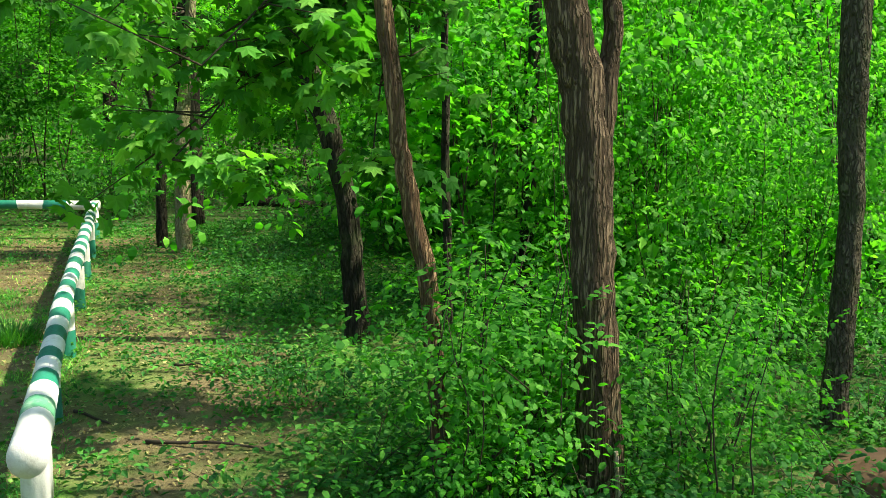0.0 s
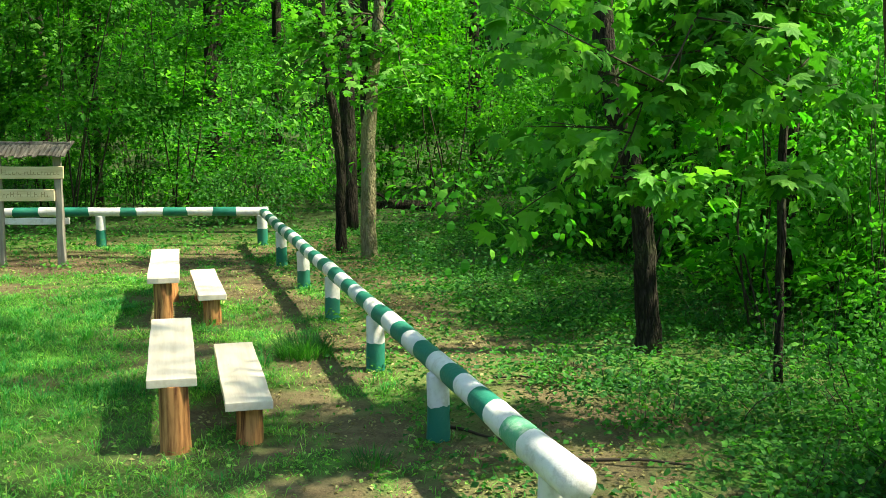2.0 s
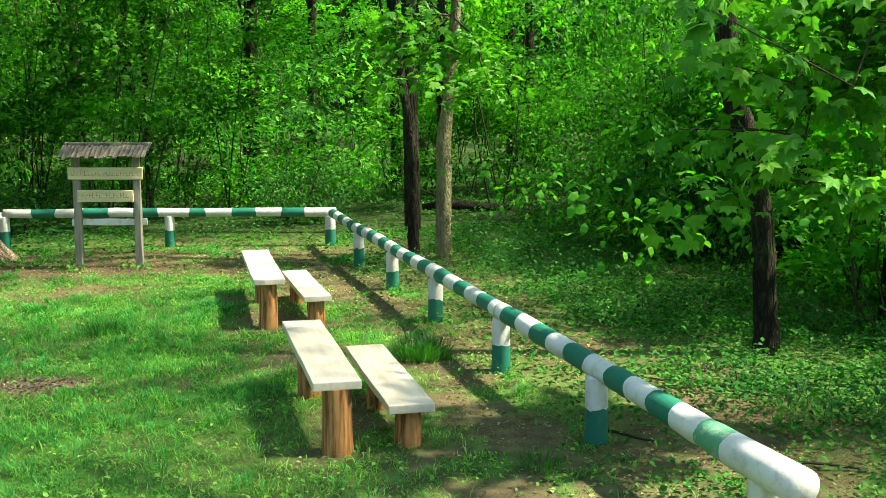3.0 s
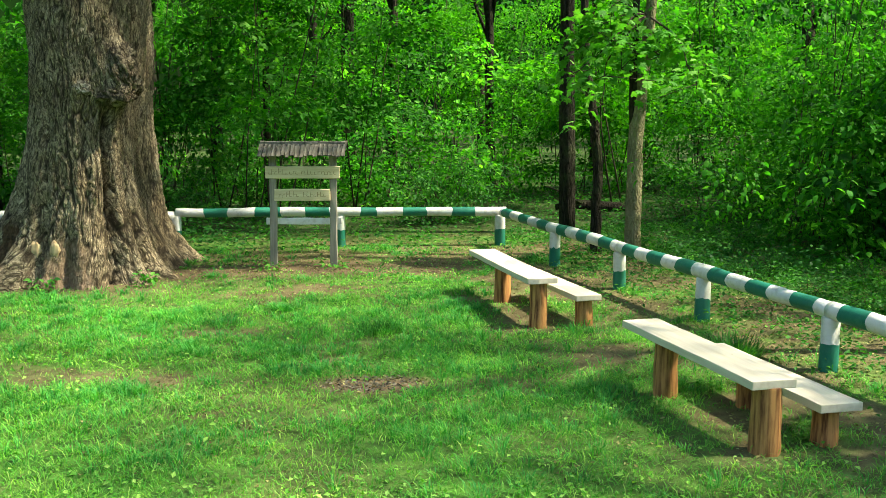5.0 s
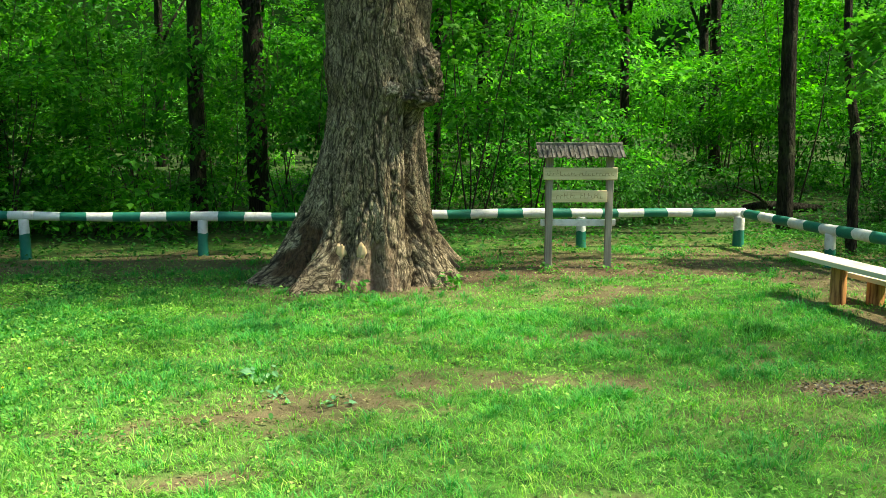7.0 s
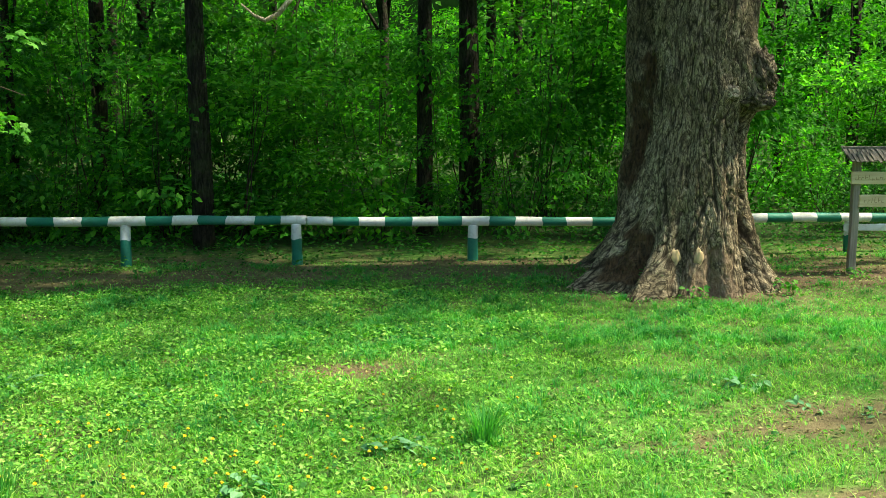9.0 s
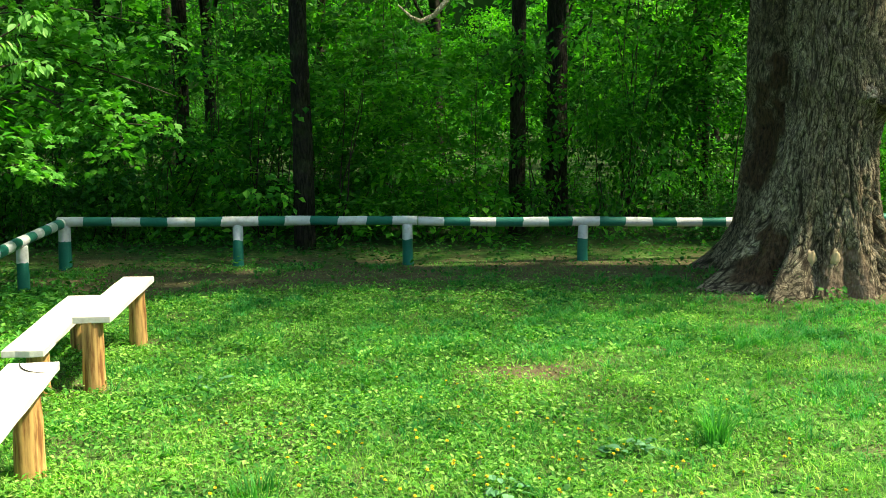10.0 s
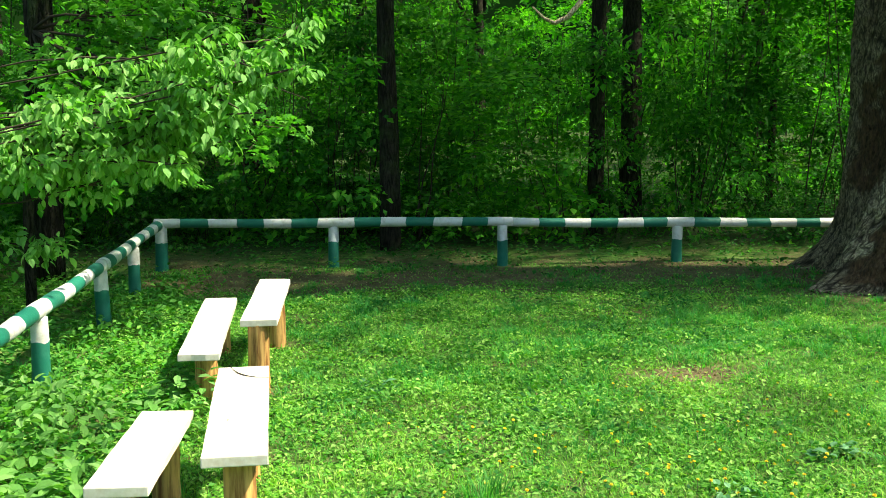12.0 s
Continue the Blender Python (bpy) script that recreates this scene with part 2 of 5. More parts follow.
M_KNOT = plain_material("plank_knot", (0.50, 0.37, 0.22))
M_WRITING = plain_material("faint_carving", (0.32, 0.22, 0.10))
M_SCAR = timber_material("bare_scar_wood", (0.62, 0.45, 0.26), (0.42, 0.27, 0.14), (30, 30, 3))
M_STALK = plain_material("green_stalk", (0.10, 0.16, 0.05))
M_TWIG = plain_material("twig_bark", (0.045, 0.034, 0.022), 0.85)
M_YELLOW = plain_material("yellow_petals", (0.82, 0.62, 0.04))
M_STRAW = leaf_material("dry_straw", (0.110, 0.085, 0.040), (0.230, 0.210, 0.095), (0.380, 0.370, 0.190), 0.15, 0.15)

# ---- building helpers ----
rng = np.random.default_rng(7)


def vnoise(x, y, scale, seed=0):
    """Smooth value noise in 0..1 on arrays."""
    x, y = np.asarray(x, float) / scale + 311.7 + seed * 17.3, np.asarray(y, float) / scale + 127.1 + seed * 9.1
    ix, iy = np.floor(x), np.floor(y)
    fx, fy = x - ix, y - iy
    fx, fy = fx * fx * (3 - 2 * fx), fy * fy * (3 - 2 * fy)

    def h(a, b):
        v = np.sin(a * 127.1 + b * 311.7 + seed * 74.7) * 43758.5453
        return v - np.floor(v)
    return (h(ix, iy) * (1 - fx) + h(ix + 1, iy) * fx) * (1 - fy) + (h(ix, iy + 1) * (1 - fx) + h(ix + 1, iy + 1) * fx) * fy


def np_mesh(name, verts, faces, mats, index=None, smooth=False):
    verts, faces = np.asarray(verts, np.float32), np.asarray(faces, np.int32)
    me = bpy.data.meshes.new(name)
    n, k = faces.shape
    me.vertices.add(len(verts))
    me.vertices.foreach_set("co", verts.ravel())
    me.loops.add(n * k)
    me.loops.foreach_set("vertex_index", faces.ravel())
    me.polygons.add(n)
    me.polygons.foreach_set("loop_start", np.arange(n, dtype=np.int32) * k)
    me.polygons.foreach_set("loop_total", np.full(n, k, np.int32))
    for m in mats if isinstance(mats, (list, tuple)) else [mats]:
        me.materials.append(m)
    if index is not None:
        me.polygons.foreach_set("material_index", np.asarray(index, np.int32))
    me.polygons.foreach_set("use_smooth", np.full(n, smooth))
    me.update(calc_edges=True)
    me.validate()
    return me


def join(pieces):
    """One vertex and face array out of several."""
    vs, fs, off = [], [], 0
    for v, f in pieces:
        vs.append(v)
        fs.append(np.asarray(f) + off)
        off += len(v)
    return np.concatenate(vs), np.concatenate(fs)


def part(name, me, parent, label=""):
    ob = new(name, me)
    ob.parent = parent
    return tagged(ob, label)


def thing(name, at, label, category, group="", kind="", rz=0.0):
    ob = new(name)
    ob.empty_display_size = 0.1
    ob.matrix_world = pose(*at, 0, 0, rz)
    return tagged(ob, label, category, group, kind)


def bm_mesh(name, bm, mats, smooth=False):
    me = bpy.data.meshes.new(name)
    bm.to_mesh(me)
    bm.free()
    for m in mats if isinstance(mats, (list, tuple)) else [mats]:
        me.materials.append(m)
    me.polygons.foreach_set("use_smooth", np.full(len(me.polygons), smooth))
    return me


def tube(points, radii, sides=8, rough=0.0, seed=0):
    """A tapering tube of quads along a line of points, closed at both ends by small rings."""
    pts = np.asarray(points, float)
    radii = np.asarray(radii, float)
    tang = np.gradient(pts, axis=0)
    tang /= np.linalg.norm(tang, axis=1)[:, None] + 1e-9
    ref = np.array([1.0, 0, 0]) if abs(tang[0][2]) > 0.7 else np.array([0, 0, 1.0])
    side = np.cross(tang, ref)
    side /= np.linalg.norm(side, axis=1)[:, None] + 1e-9
    up = np.cross(tang, side)
    a = np.linspace(0, 2 * np.pi, sides, endpoint=False)
    ring = side[:, None] * np.cos(a)[None, :, None] + up[:, None] * np.sin(a)[None, :, None]
    r = radii[:, None] * np.ones(sides)
    if rough:
        r = r * (1 + rough * (vnoise(np.arange(len(pts))[:, None] * 0.7 + a * 0, a[None] * 1.5, 1.0, seed) - 0.5) * 2)
    v = pts[:, None] + ring * r[..., None]
    caps = [pts[0] + (v[0] - pts[0]) * 0.02, pts[-1] + (v[-1] - pts[-1]) * 0.02]
    v = np.concatenate([caps[0][None], v, caps[1][None]])
    m = len(v)
    i, j = np.meshgrid(np.arange(m - 1), np.arange(sides), indexing="ij")
    q = np.stack([i * sides + j, i * sides + (j + 1) % sides, (i + 1) * sides + (j + 1) % sides, (i + 1) * sides + j], -1).reshape(-1, 4)
    return v.reshape(-1, 3), q[:, ::-1]


def curve_points(a, b, n, bow, seed):
    r = np.random.default_rng(seed)
    s = np.linspace(0, 1, n)[:, None]
    a, b = np.asarray(a, float), np.asarray(b, float)
    side = r.normal(0, bow, 3)
    return a + (b - a) * s + np.sin(s * np.pi) * side + np.sin(s * 2.3 * np.pi) * r.normal(0, bow * 0.35, 3) * np.sin(s * np.pi)


# leaf patterns: base at the origin, tip along y, length 1
KITE = (np.array([(0, 0, 0), (-0.33, 0.45, 0.10), (0, 1, -0.10), (0.33, 0.45, 0.10)]), np.array([(0, 2, 1), (0, 3, 2)]))
OVAL = (np.array([(0, 0, 0), (-0.24, 0.22, 0.07), (-0.31, 0.52, 0.07), (-0.17, 0.80, 0.0), (0, 1, -0.14), (0.17, 0.80, 0.0), (0.31, 0.52, 0.07), (0.24, 0.22, 0.07), (0, 0.5, -0.01)]),
        np.array([(8, i, i + 1) for i in range(7)] + [(8, 7, 0)])[:, [0, 2, 1]])
LEAFLET = (np.array([(0, 0, 0), (-0.27, 0.30, 0.07), (-0.22, 0.70, 0.04), (0, 1, -0.12), (0.22, 0.70, 0.04), (0.27, 0.30, 0.07)]), np.array([(0, 5, 1), (1, 5, 4), (1, 4, 2), (2, 4, 3)]))
_ang = np.radians([-90, -40, -8, 18, 44, 68, 90, 112, 136, 162, 188, 220])
_rad = np.array([0.16, 0.35, 0.51, 0.35, 0.61, 0.40, 0.70, 0.40, 0.61, 0.35, 0.51, 0.35])
_mx, _my = _rad * np.cos(_ang), _rad * np.sin(_ang) + 0.28
MAPLE = (np.concatenate([[(0, 0.28, 0.0)], np.stack([_mx, _my, -0.35 * _rad ** 2], 1)]), np.array([(0, i + 1, (i + 1) % 12 + 1) for i in range(12)]))
BLADE = (np.array([(-0.016, 0, 0), (0.016, 0, 0), (0.014, 0.55, 0.05), (-0.014, 0.55, 0.05), (0.0, 1.0, -0.10)]), np.array([(0, 1, 2), (0, 2, 3), (3, 2, 4)]))


def leaves(at, phi, droop, roll, size, pattern):
    """Many leaves: place, heading, droop of the tip, roll and length of each."""
    v0, f0 = pattern
    cp, sp, cd, sd = np.cos(phi), np.sin(phi), np.cos(droop), np.sin(droop)
    y = np.stack([cp * cd, sp * cd, -sd], 1)
    s = np.stack([sp, -cp, np.zeros_like(cp)], 1)
    z = np.cross(s, y)
    cr, sr = np.cos(roll)[:, None], np.sin(roll)[:, None]
    x, z = s * cr + z * sr, z * cr - s * sr
    v = (v0[None, :, 0:1] * x[:, None] + v0[None, :, 1:2] * y[:, None] + v0[None, :, 2:3] * z[:, None]) * size[:, None, None] + at[:, None]
    n, k = len(at), len(v0)
    return v.reshape(-1, 3), (f0[None] + (np.arange(n) * k)[:, None, None]).reshape(-1, 3)


def sprays(centres, radius, count, size, pattern, r, droop=0.45, flat=0.16):
    """Flat sprays of leaves round the given centres."""
    c = np.repeat(np.asarray(centres, float), count, 0)
    n = len(c)
    a, d = r.uniform(0, 2 * np.pi, n), np.sqrt(r.uniform(0, 1, n)) * radius * np.repeat(r.uniform(0.6, 1.25, len(centres)), count)
    lie = r.normal(0, 0.38, (len(centres), 2))
    lie[:, 1] -= 0.12
    tilt = np.repeat(lie, count, 0)
    off = np.stack([np.cos(a) * d, np.sin(a) * d, r.normal(0, radius * flat, n)], 1)
    off[:, 2] += off[:, 0] * tilt[:, 0] + off[:, 1] * tilt[:, 1] - d * d * 0.25 / max(radius, 0.1)
    head = a + r.normal(0, 0.8, n)
    along = np.cos(head) * tilt[:, 0] + np.sin(head) * tilt[:, 1]
    across = np.sin(head) * tilt[:, 0] - np.cos(head) * tilt[:, 1]
    return leaves(c + off, head, r.normal(droop * 0.8, 0.25, n) - along, r.normal(0, 0.25, n) + across, size * r.uniform(0.65, 1.2, n), pattern)


def gz(x, y):
    """The lie of the land."""
    x, y = np.asarray(x, float), np.asarray(y, float)
    return 0.012 * (np.clip(x, -20, 1) + 10) + 0.03 * (vnoise(x, y, 1.7, 3) - 0.5) + 0.25 * np.clip((y - 14) / 40, 0, 1) * (vnoise(x, y, 9.0, 4) - 0.5)


def g(x, y):
    return float(gz(x, y))


def right_rail_x(y):
    return -4.05 + (11.1 - y) * 0.2254


def left_rail_x(y):
    return -16.77 + (11.1 - y) * 0.058


def bare_soil(x, y):
    """How bare the soil is, 0 to 1."""
    x, y = np.asarray(x, float), np.asarray(y, float)
    n1, n2, n3 = vnoise(x, y, 0.55, 11), vnoise(x, y, 0.16, 12), vnoise(x, y, 0.06, 13)
    n = 0.38 * n1 + 0.36 * n2 + 0.26 * n3
    b = np.zeros_like(x)

    def add(v, w=1.0):
        np.maximum(b, np.clip(v, 0, 1) * w, out=b)
    add(1.3 - np.abs(y - 10.35) / 1.1 + (n - 0.5) * 3.2 - (x < -16.9) - (x > -3.6), 0.8)
    d = x - right_rail_x(y)
    add(1.25 - np.abs(d + 0.42) / 0.62 + (n - 0.5) * 4.2 - (y < 1.0) - (y > 10.2), 0.85)
    add(1.05 - np.abs(d - 0.75) / 0.8 + (n - 0.5) * 3.6, 0.85)
    add(1.3 - np.hypot((x + 8.6) / 1.6, (y - 8.9) / 0.95) + (n - 0.5) * 0.9)
    add(1.45 - np.hypot((x + 7.4) / 1.9, (y - 9.35) / 0.70) + (n - 0.5) * 1.8)
    add(1.45 - np.hypot((x + 6.2) / 2.3, (y - 9.6) / 0.75) + (n - 0.5) * 2.4, 0.95)
    add(2.0 - np.hypot((x + 5.65) / 0.25, (y - 4.82) / 0.13) + (n - 0.5) * 1.6)
    for cx, cy, rx, ry in ((-7.75, 5.1, 0.95, 0.26), (-8.80, 4.72, 0.80, 0.42), (-6.2, 8.2, 0.8, 0.4), (-9.6, 3.54, 0.32, 0.11), (-4.1, 5.4, 0.5, 0.6),
                           (-3.6, 3.9, 0.3, 0.7), (-4.4, 6.9, 0.5, 0.8), (-14.90, 5.98, 0.26, 0.2), (-7.0, 6.4, 0.5, 0.15), (-12.0, 6.1, 0.4, 0.2), (1.45, 2.35, 0.5, 0.3),
                           (-3.67, 3.40, 0.13, 0.13), (-3.87, 4.42, 0.12, 0.12), (-4.33, 6.42, 0.16, 0.14), (-4.52, 7.43, 0.15, 0.13), (-3.31, 3.50, 0.12, 0.12), (-14.95, 5.90, 0.17, 0.13), (-15.00, 7.30, 0.12, 0.10), (-14.70, 3.24, 0.12, 0.12)):
        add(1.35 - np.hypot((x - cx) / rx, (y - cy) / ry) + (n - 0.5) * 3.4, 0.85)
    beyond = np.clip((x - right_rail_x(y) - 0.8) / 1.5, 0, 1)
    add((n - 0.62) * 4 * (1 - beyond * 0.3) - (y > 11) * 0.2, 0.7)
    return b


# ---- ground ----
def axis(lo, hi, step, far):
    mid = np.arange(lo, hi, step)
    out = hi + (np.linspace(0, 1, 26) ** 3) * (far - hi)
    inn = lo - (np.linspace(0, 1, 26) ** 3) * (far - abs(lo)) if lo < 0 else lo - np.linspace(0, 1, 26) ** 3 * far
    return np.unique(np.concatenate([inn, mid, out]))


gxs, gys = axis(-19.0, 4.0, 0.11, 900.0), axis(-2.0, 13.0, 0.11, 900.0)
GX, GY = np.meshgrid(gxs, gys)
gv = np.stack([GX, GY, gz(GX, GY)], -1).reshape(-1, 3)
gi, gj = np.meshgrid(np.arange(len(gys) - 1), np.arange(len(gxs) - 1), indexing="ij")
gw = len(gxs)
gf = np.stack([gi * gw + gj, gi * gw + gj + 1, (gi + 1) * gw + gj + 1, (gi + 1) * gw + gj], -1).reshape(-1, 4)
ground_mesh = np_mesh("ground", gv, gf, M_GROUND, smooth=True)
ground_mesh.attributes.new("bare", "FLOAT", "POINT").data.foreach_set("value", bare_soil(gv[:, 0], gv[:, 1]).astype(np.float32))
wooded = np.clip(np.maximum(np.maximum((gv[:, 1] - 11.6) / 1.5, (gv[:, 0] - right_rail_x(gv[:, 1]) - 3.0) / 2.0), (left_rail_x(gv[:, 1]) - gv[:, 0] - 1.0) / 1.5), 0, 1)
ground_mesh.attributes.new("wood", "FLOAT", "POINT").data.foreach_set("value", wooded.astype(np.float32))
ground = tagged(new("ground", ground_mesh), "grassy clearing floor with brown soil patches and leaf litter", "ground", kind="structure")


# ---- fences ----
def striped_log(name, a, b, bounds, radius, parent, first_white=True, thin=(), seed=0, grow=0.0):
    """A painted log from a to b; bounds are the stripes' ends, in metres from a."""
    r = np.random.default_rng(seed)
    a, b = np.asarray(a, float), np.asarray(b, float)
    length = np.linalg.norm(b - a)
    cuts = [0.0] + [c for c in bounds if 0.01 < c < length - 0.01] + [length]
    stations, band = [], []
    for i, (lo, hi) in enumerate(zip(cuts[:-1], cuts[1:])):
        inner = np.linspace(lo, hi, 4)[:-1]
        stations += list(inner)
        band += [i] * 3
    stations.append(length)
    s = np.array(stations)
    sides = 18
    sag = 0.005 * np.sin(s * 1.3 + seed) + 0.003 * np.sin(s * 3.1 + seed * 2)
    pts = a + (b - a) * (s / length)[:, None]
    pts[:, 2] += sag * np.clip(np.minimum(s, length - s) * 3, 0, 1)
    v, f = tube(pts, radius * (1 + 0.05 * np.sin(s * 2.2 + seed) + r.normal(0, 0.006, len(s))) * (1 + grow * np.clip(s / length, 0, 1) ** 1.5), sides, 0.05, seed)
    v = v.reshape(-1, sides, 3)
    along = (b - a) / length
    ph = r.uniform(0, 6.28, (len(s), 3))
    lap = np.linspace(0, 2 * np.pi, sides, endpoint=False)[None]
    ragged = 0.008 * np.sin(lap + ph[:, :1]) + 0.004 * np.sin(2 * lap + ph[:, 1:2]) + 0.003 * np.sin(5 * lap + ph[:, 2:])
    ragged[0], ragged[-1] = 0, 0
    v[1:-1] += ragged[..., None] * along
    idx = []
    for row in range(len(v) - 1):
        k = band[min(max(row - 1, 0), len(band) - 1)]
        white = (k % 2 == 0) == first_white
        idx += [0 if white else (2 if k in thin else 1)] * sides
    return part(name, np_mesh(name, v.reshape(-1, 3), f, [M_WHITE, M_GREEN, M_GREEN_THIN], idx, True), parent)


def striped_post(parent, x, y, top, radius, white_from, seed=0):
    r = np.random.default_rng(seed)
    z0 = g(x, y)
    zs = np.array([-0.12, 0.0, 0.5 * (white_from - z0), white_from - z0, white_from - z0 + 0.004, top - z0 - 0.01, top - z0])
    lean = r.normal(0, 0.012, 2)
    pts = np.stack([x + lean[0] * zs, y + lean[1] * zs, z0 + zs], 1)
    v, f = tube(pts, radius * np.array([1.08, 1.06, 1.02, 1.0, 1.0, 0.98, 0.94]), 16, 0.05, seed)
    v = v.reshape(-1, 16, 3)
    v[4:6, :, 2] += r.normal(0, 0.006, 16)
    idx = [(1 if row < 4 else 0) for row in range(len(v) - 1) for _ in range(16)]
    return part("post", np_mesh("post", v.reshape(-1, 3), f, [M_WHITE, M_GREEN], idx, True), parent)


FAR_CUTS = [-16.53, -16.21, -15.87, -15.57, -15.25, -14.94, -14.51, -14.21, -13.90, -13.58, -13.25, -12.95, -12.34, -12.03, -11.72, -11.40, -11.09, -10.80, -10.48,
            -10.17, -9.84, -9.55, -9.23, -8.94, -8.63, -8.34, -7.71, -7.42, -7.10, -6.78, -6.48, -6.18, -5.80, -5.60, -5.28, -4.98, -4.67, -4.38]
FENCE_LABEL = "log rail fence striped white and green"
fence = thing("rail_fence", (-10.4, 11.12, 0), FENCE_LABEL + " along the clearing edge", "fence", "striped rail fences")
fence.matrix_world = Matrix.Identity(4)
ends = [-16.83, -12.645, -8.06, -3.98]
for k in range(3):
    a, b = ends[k] + (0.004 if k else 0), ends[k + 1] - 0.004
    cuts = [c - a for c in FAR_CUTS if a < c < b]
    striped_log("rail", (a, 11.12, (0.487, 0.482, 0.487)[k]), (b, 11.12, (0.487, 0.440, 0.487)[k]), cuts, 0.056, fence, True, seed=k + 3)
for k, x in enumerate((-16.75, -14.76, -12.76, -10.67, -8.06, -6.05, -4.06)):
    striped_post(fence, x, 11.12, 0.425 if k == 3 else 0.445, 0.062, 0.265, seed=20 + k)


def side_fence(line, ys, y_end, label, z, seed, end_cuts=None, end=None):
    f = thing("rail_fence", (0, 0, 0), label, "fence", "striped rail fences")
    f.matrix_world = Matrix.Identity(4)
    for k, y in enumerate(ys):
        striped_post(f, line(y), y, z - 0.045, 0.06, z - 0.215, seed=seed + k)
    stops = list(ys) + ([y_end] if y_end is not None else [])
    for k in range(0, len(stops) - 1, 2):
        seg = stops[k:k + 3]
        a, b = seg[0] - (0.09 if k == 0 else 0.003), seg[-1] + 0.003
        pa, pb = (line(a), a, z), end if end and seg[-1] == y_end else (line(b), b, z)
        slope = math.hypot(1, line(1.0) - line(0.0))
        cuts = []
        for hi, lo in zip(seg[:-1], seg[1:]):
            if end_cuts and lo == y_end:
                cuts += [(a - c) * slope for c in end_cuts]
                continue
            step = (hi - lo) / 6
            cuts += [(a - (hi - step * (0.55 + i))) * slope for i in range(6)]
        striped_log("rail", pa, pb, cuts, 0.058, f, True, thin=(len(cuts) - 1,) if end_cuts and seg[-1] == y_end else (), seed=seed + 50 + k, grow=0.22 if end_cuts and seg[-1] == y_end else 0.0)
    return f


right_fence = side_fence(right_rail_x, (11.1, 9.4, 7.87, 6.42, 4.88, 3.43), 1.86, FENCE_LABEL + " with a long white end", 0.487, 60, (3.29, 3.09, 2.86, 2.66, 2.44, 2.24), (-1.915, 1.82, 0.455))
striped_post(right_fence, -1.965, 2.06, 0.42, 0.062, 0.0, seed=77)
side_fence(left_rail_x, (11.1, 9.5, 8.1, 6.15, 4.3, 2.4, 0.5), None, FENCE_LABEL + " beside leafy ground plants", 0.475, 90)


# ---- benches ----
def plank_mesh(length, width, thick, seed, bow=0.0015):
    r = np.random.default_rng(seed)
    bm = bmesh.new()
    bmesh.ops.create_grid(bm, x_segments=3, y_segments=14, size=0.5)
    ret = bmesh.ops.extrude_face_region(bm, geom=bm.faces[:])
    for e in ret["geom"]:
        if isinstance(e, bmesh.types.BMVert):
            e.co.z = 1.0
    ends = r.normal(0, 0.003, (2, 8))
    for v in bm.verts:
        x, y, z = v.co
        e = ends[0 if y < 0 else 1][int((x + 0.5) * 3) % 4] if abs(abs(y) - 0.5) < 1e-4 else 0
        wob = 0.0015 * math.sin(y * 9 + seed) + 0.001 * math.sin(y * 23 + seed * 3)
        v.co = (x * width + wob * (1 if x > 0 else -1), y * length + e, -thick + z * thick + bow * math.cos(y * 5 + seed) - bow)
    bmesh.ops.recalc_face_normals(bm, faces=bm.faces)
    edges = [e for e in bm.edges if len(e.link_faces) == 2 and e.calc_face_angle(0) > 1.0]
    bmesh.ops.bevel(bm, geom=edges, offset=0.005, segments=2, affect="EDGES", profile=0.6)
    return bm_mesh("plank", bm, M_PLANK_GREY if seed < 5 else M_PLANK)


def leg_mesh(height, radius, seed, mat):
    s = np.concatenate([np.linspace(0, 0.96, 7), [0.993, 1.0]])
    r = np.random.default_rng(seed)
    pts = np.stack([r.normal(0, 0.002, 9), r.normal(0, 0.002, 9), -0.12 + s * (height + 0.12)], 1)
    pts[5:, :2] = pts[5, :2]
    v, f = tube(pts, radius * (1.10 - 0.13 * s), 20, 0.035, seed)
    v = v.reshape(-1, 20, 3)
    flute = r.normal(0, 0.05, 20)
    mid = pts.mean(0)
    v[:, :, :2] += (v[:, :, :2] - mid[:2]) * flute[None, :, None]
    return np_mesh("leg", v.reshape(-1, 3), f, mat, smooth=True)


def bench(far, near, top, width, insets, label, seed, radius=0.068):
    far, near = Vector(far), Vector(near)
    mid = (far + near) / 2
    d = far - near
    rz = math.degrees(math.atan2(d.y, d.x)) - 90
    z0 = g(mid.x, mid.y)
    b = thing("bench", (mid.x, mid.y, z0), label, "bench", "plank benches", rz=rz)
    thick = 0.045
    p = part("plank", plank_mesh(d.length, width, thick, seed), b, "pale new plank")
    p.location = (0, 0, top - z0)
    r = np.random.default_rng(seed)
    for k in range(2):
        kx, ky, kr = r.uniform(-0.3, 0.3) * width, r.uniform(-0.42, 0.42) * d.length, r.uniform(0.0025, 0.0045)
        an = np.linspace(0, 2 * np.pi, 12, endpoint=False)
        ring = np.stack([kr * np.cos(an), 1.7 * kr * np.sin(an), np.full(12, 0.001)], 1)
        kn = part("knot", np_mesh("knot", np.concatenate([[(0, 0, 0.0025)], ring]), np.array([(0, i + 1, (i + 1) % 12 + 1) for i in range(12)]), M_KNOT), p, "small brown knot")
        kn.location = (kx, ky, 0.0025)
    for k, off in enumerate((-d.length / 2 + insets[0], d.length / 2 - insets[1])):
        leg = part("leg", leg_mesh(top - z0 - thick + 0.002, radius * r.uniform(0.95, 1.1), seed * 3 + k, M_LOG_RED if seed < 5 else M_LOG), b, "peeled reddish log leg")
        leg.location = (r.normal(0, 0.01), off, 0)
    return b


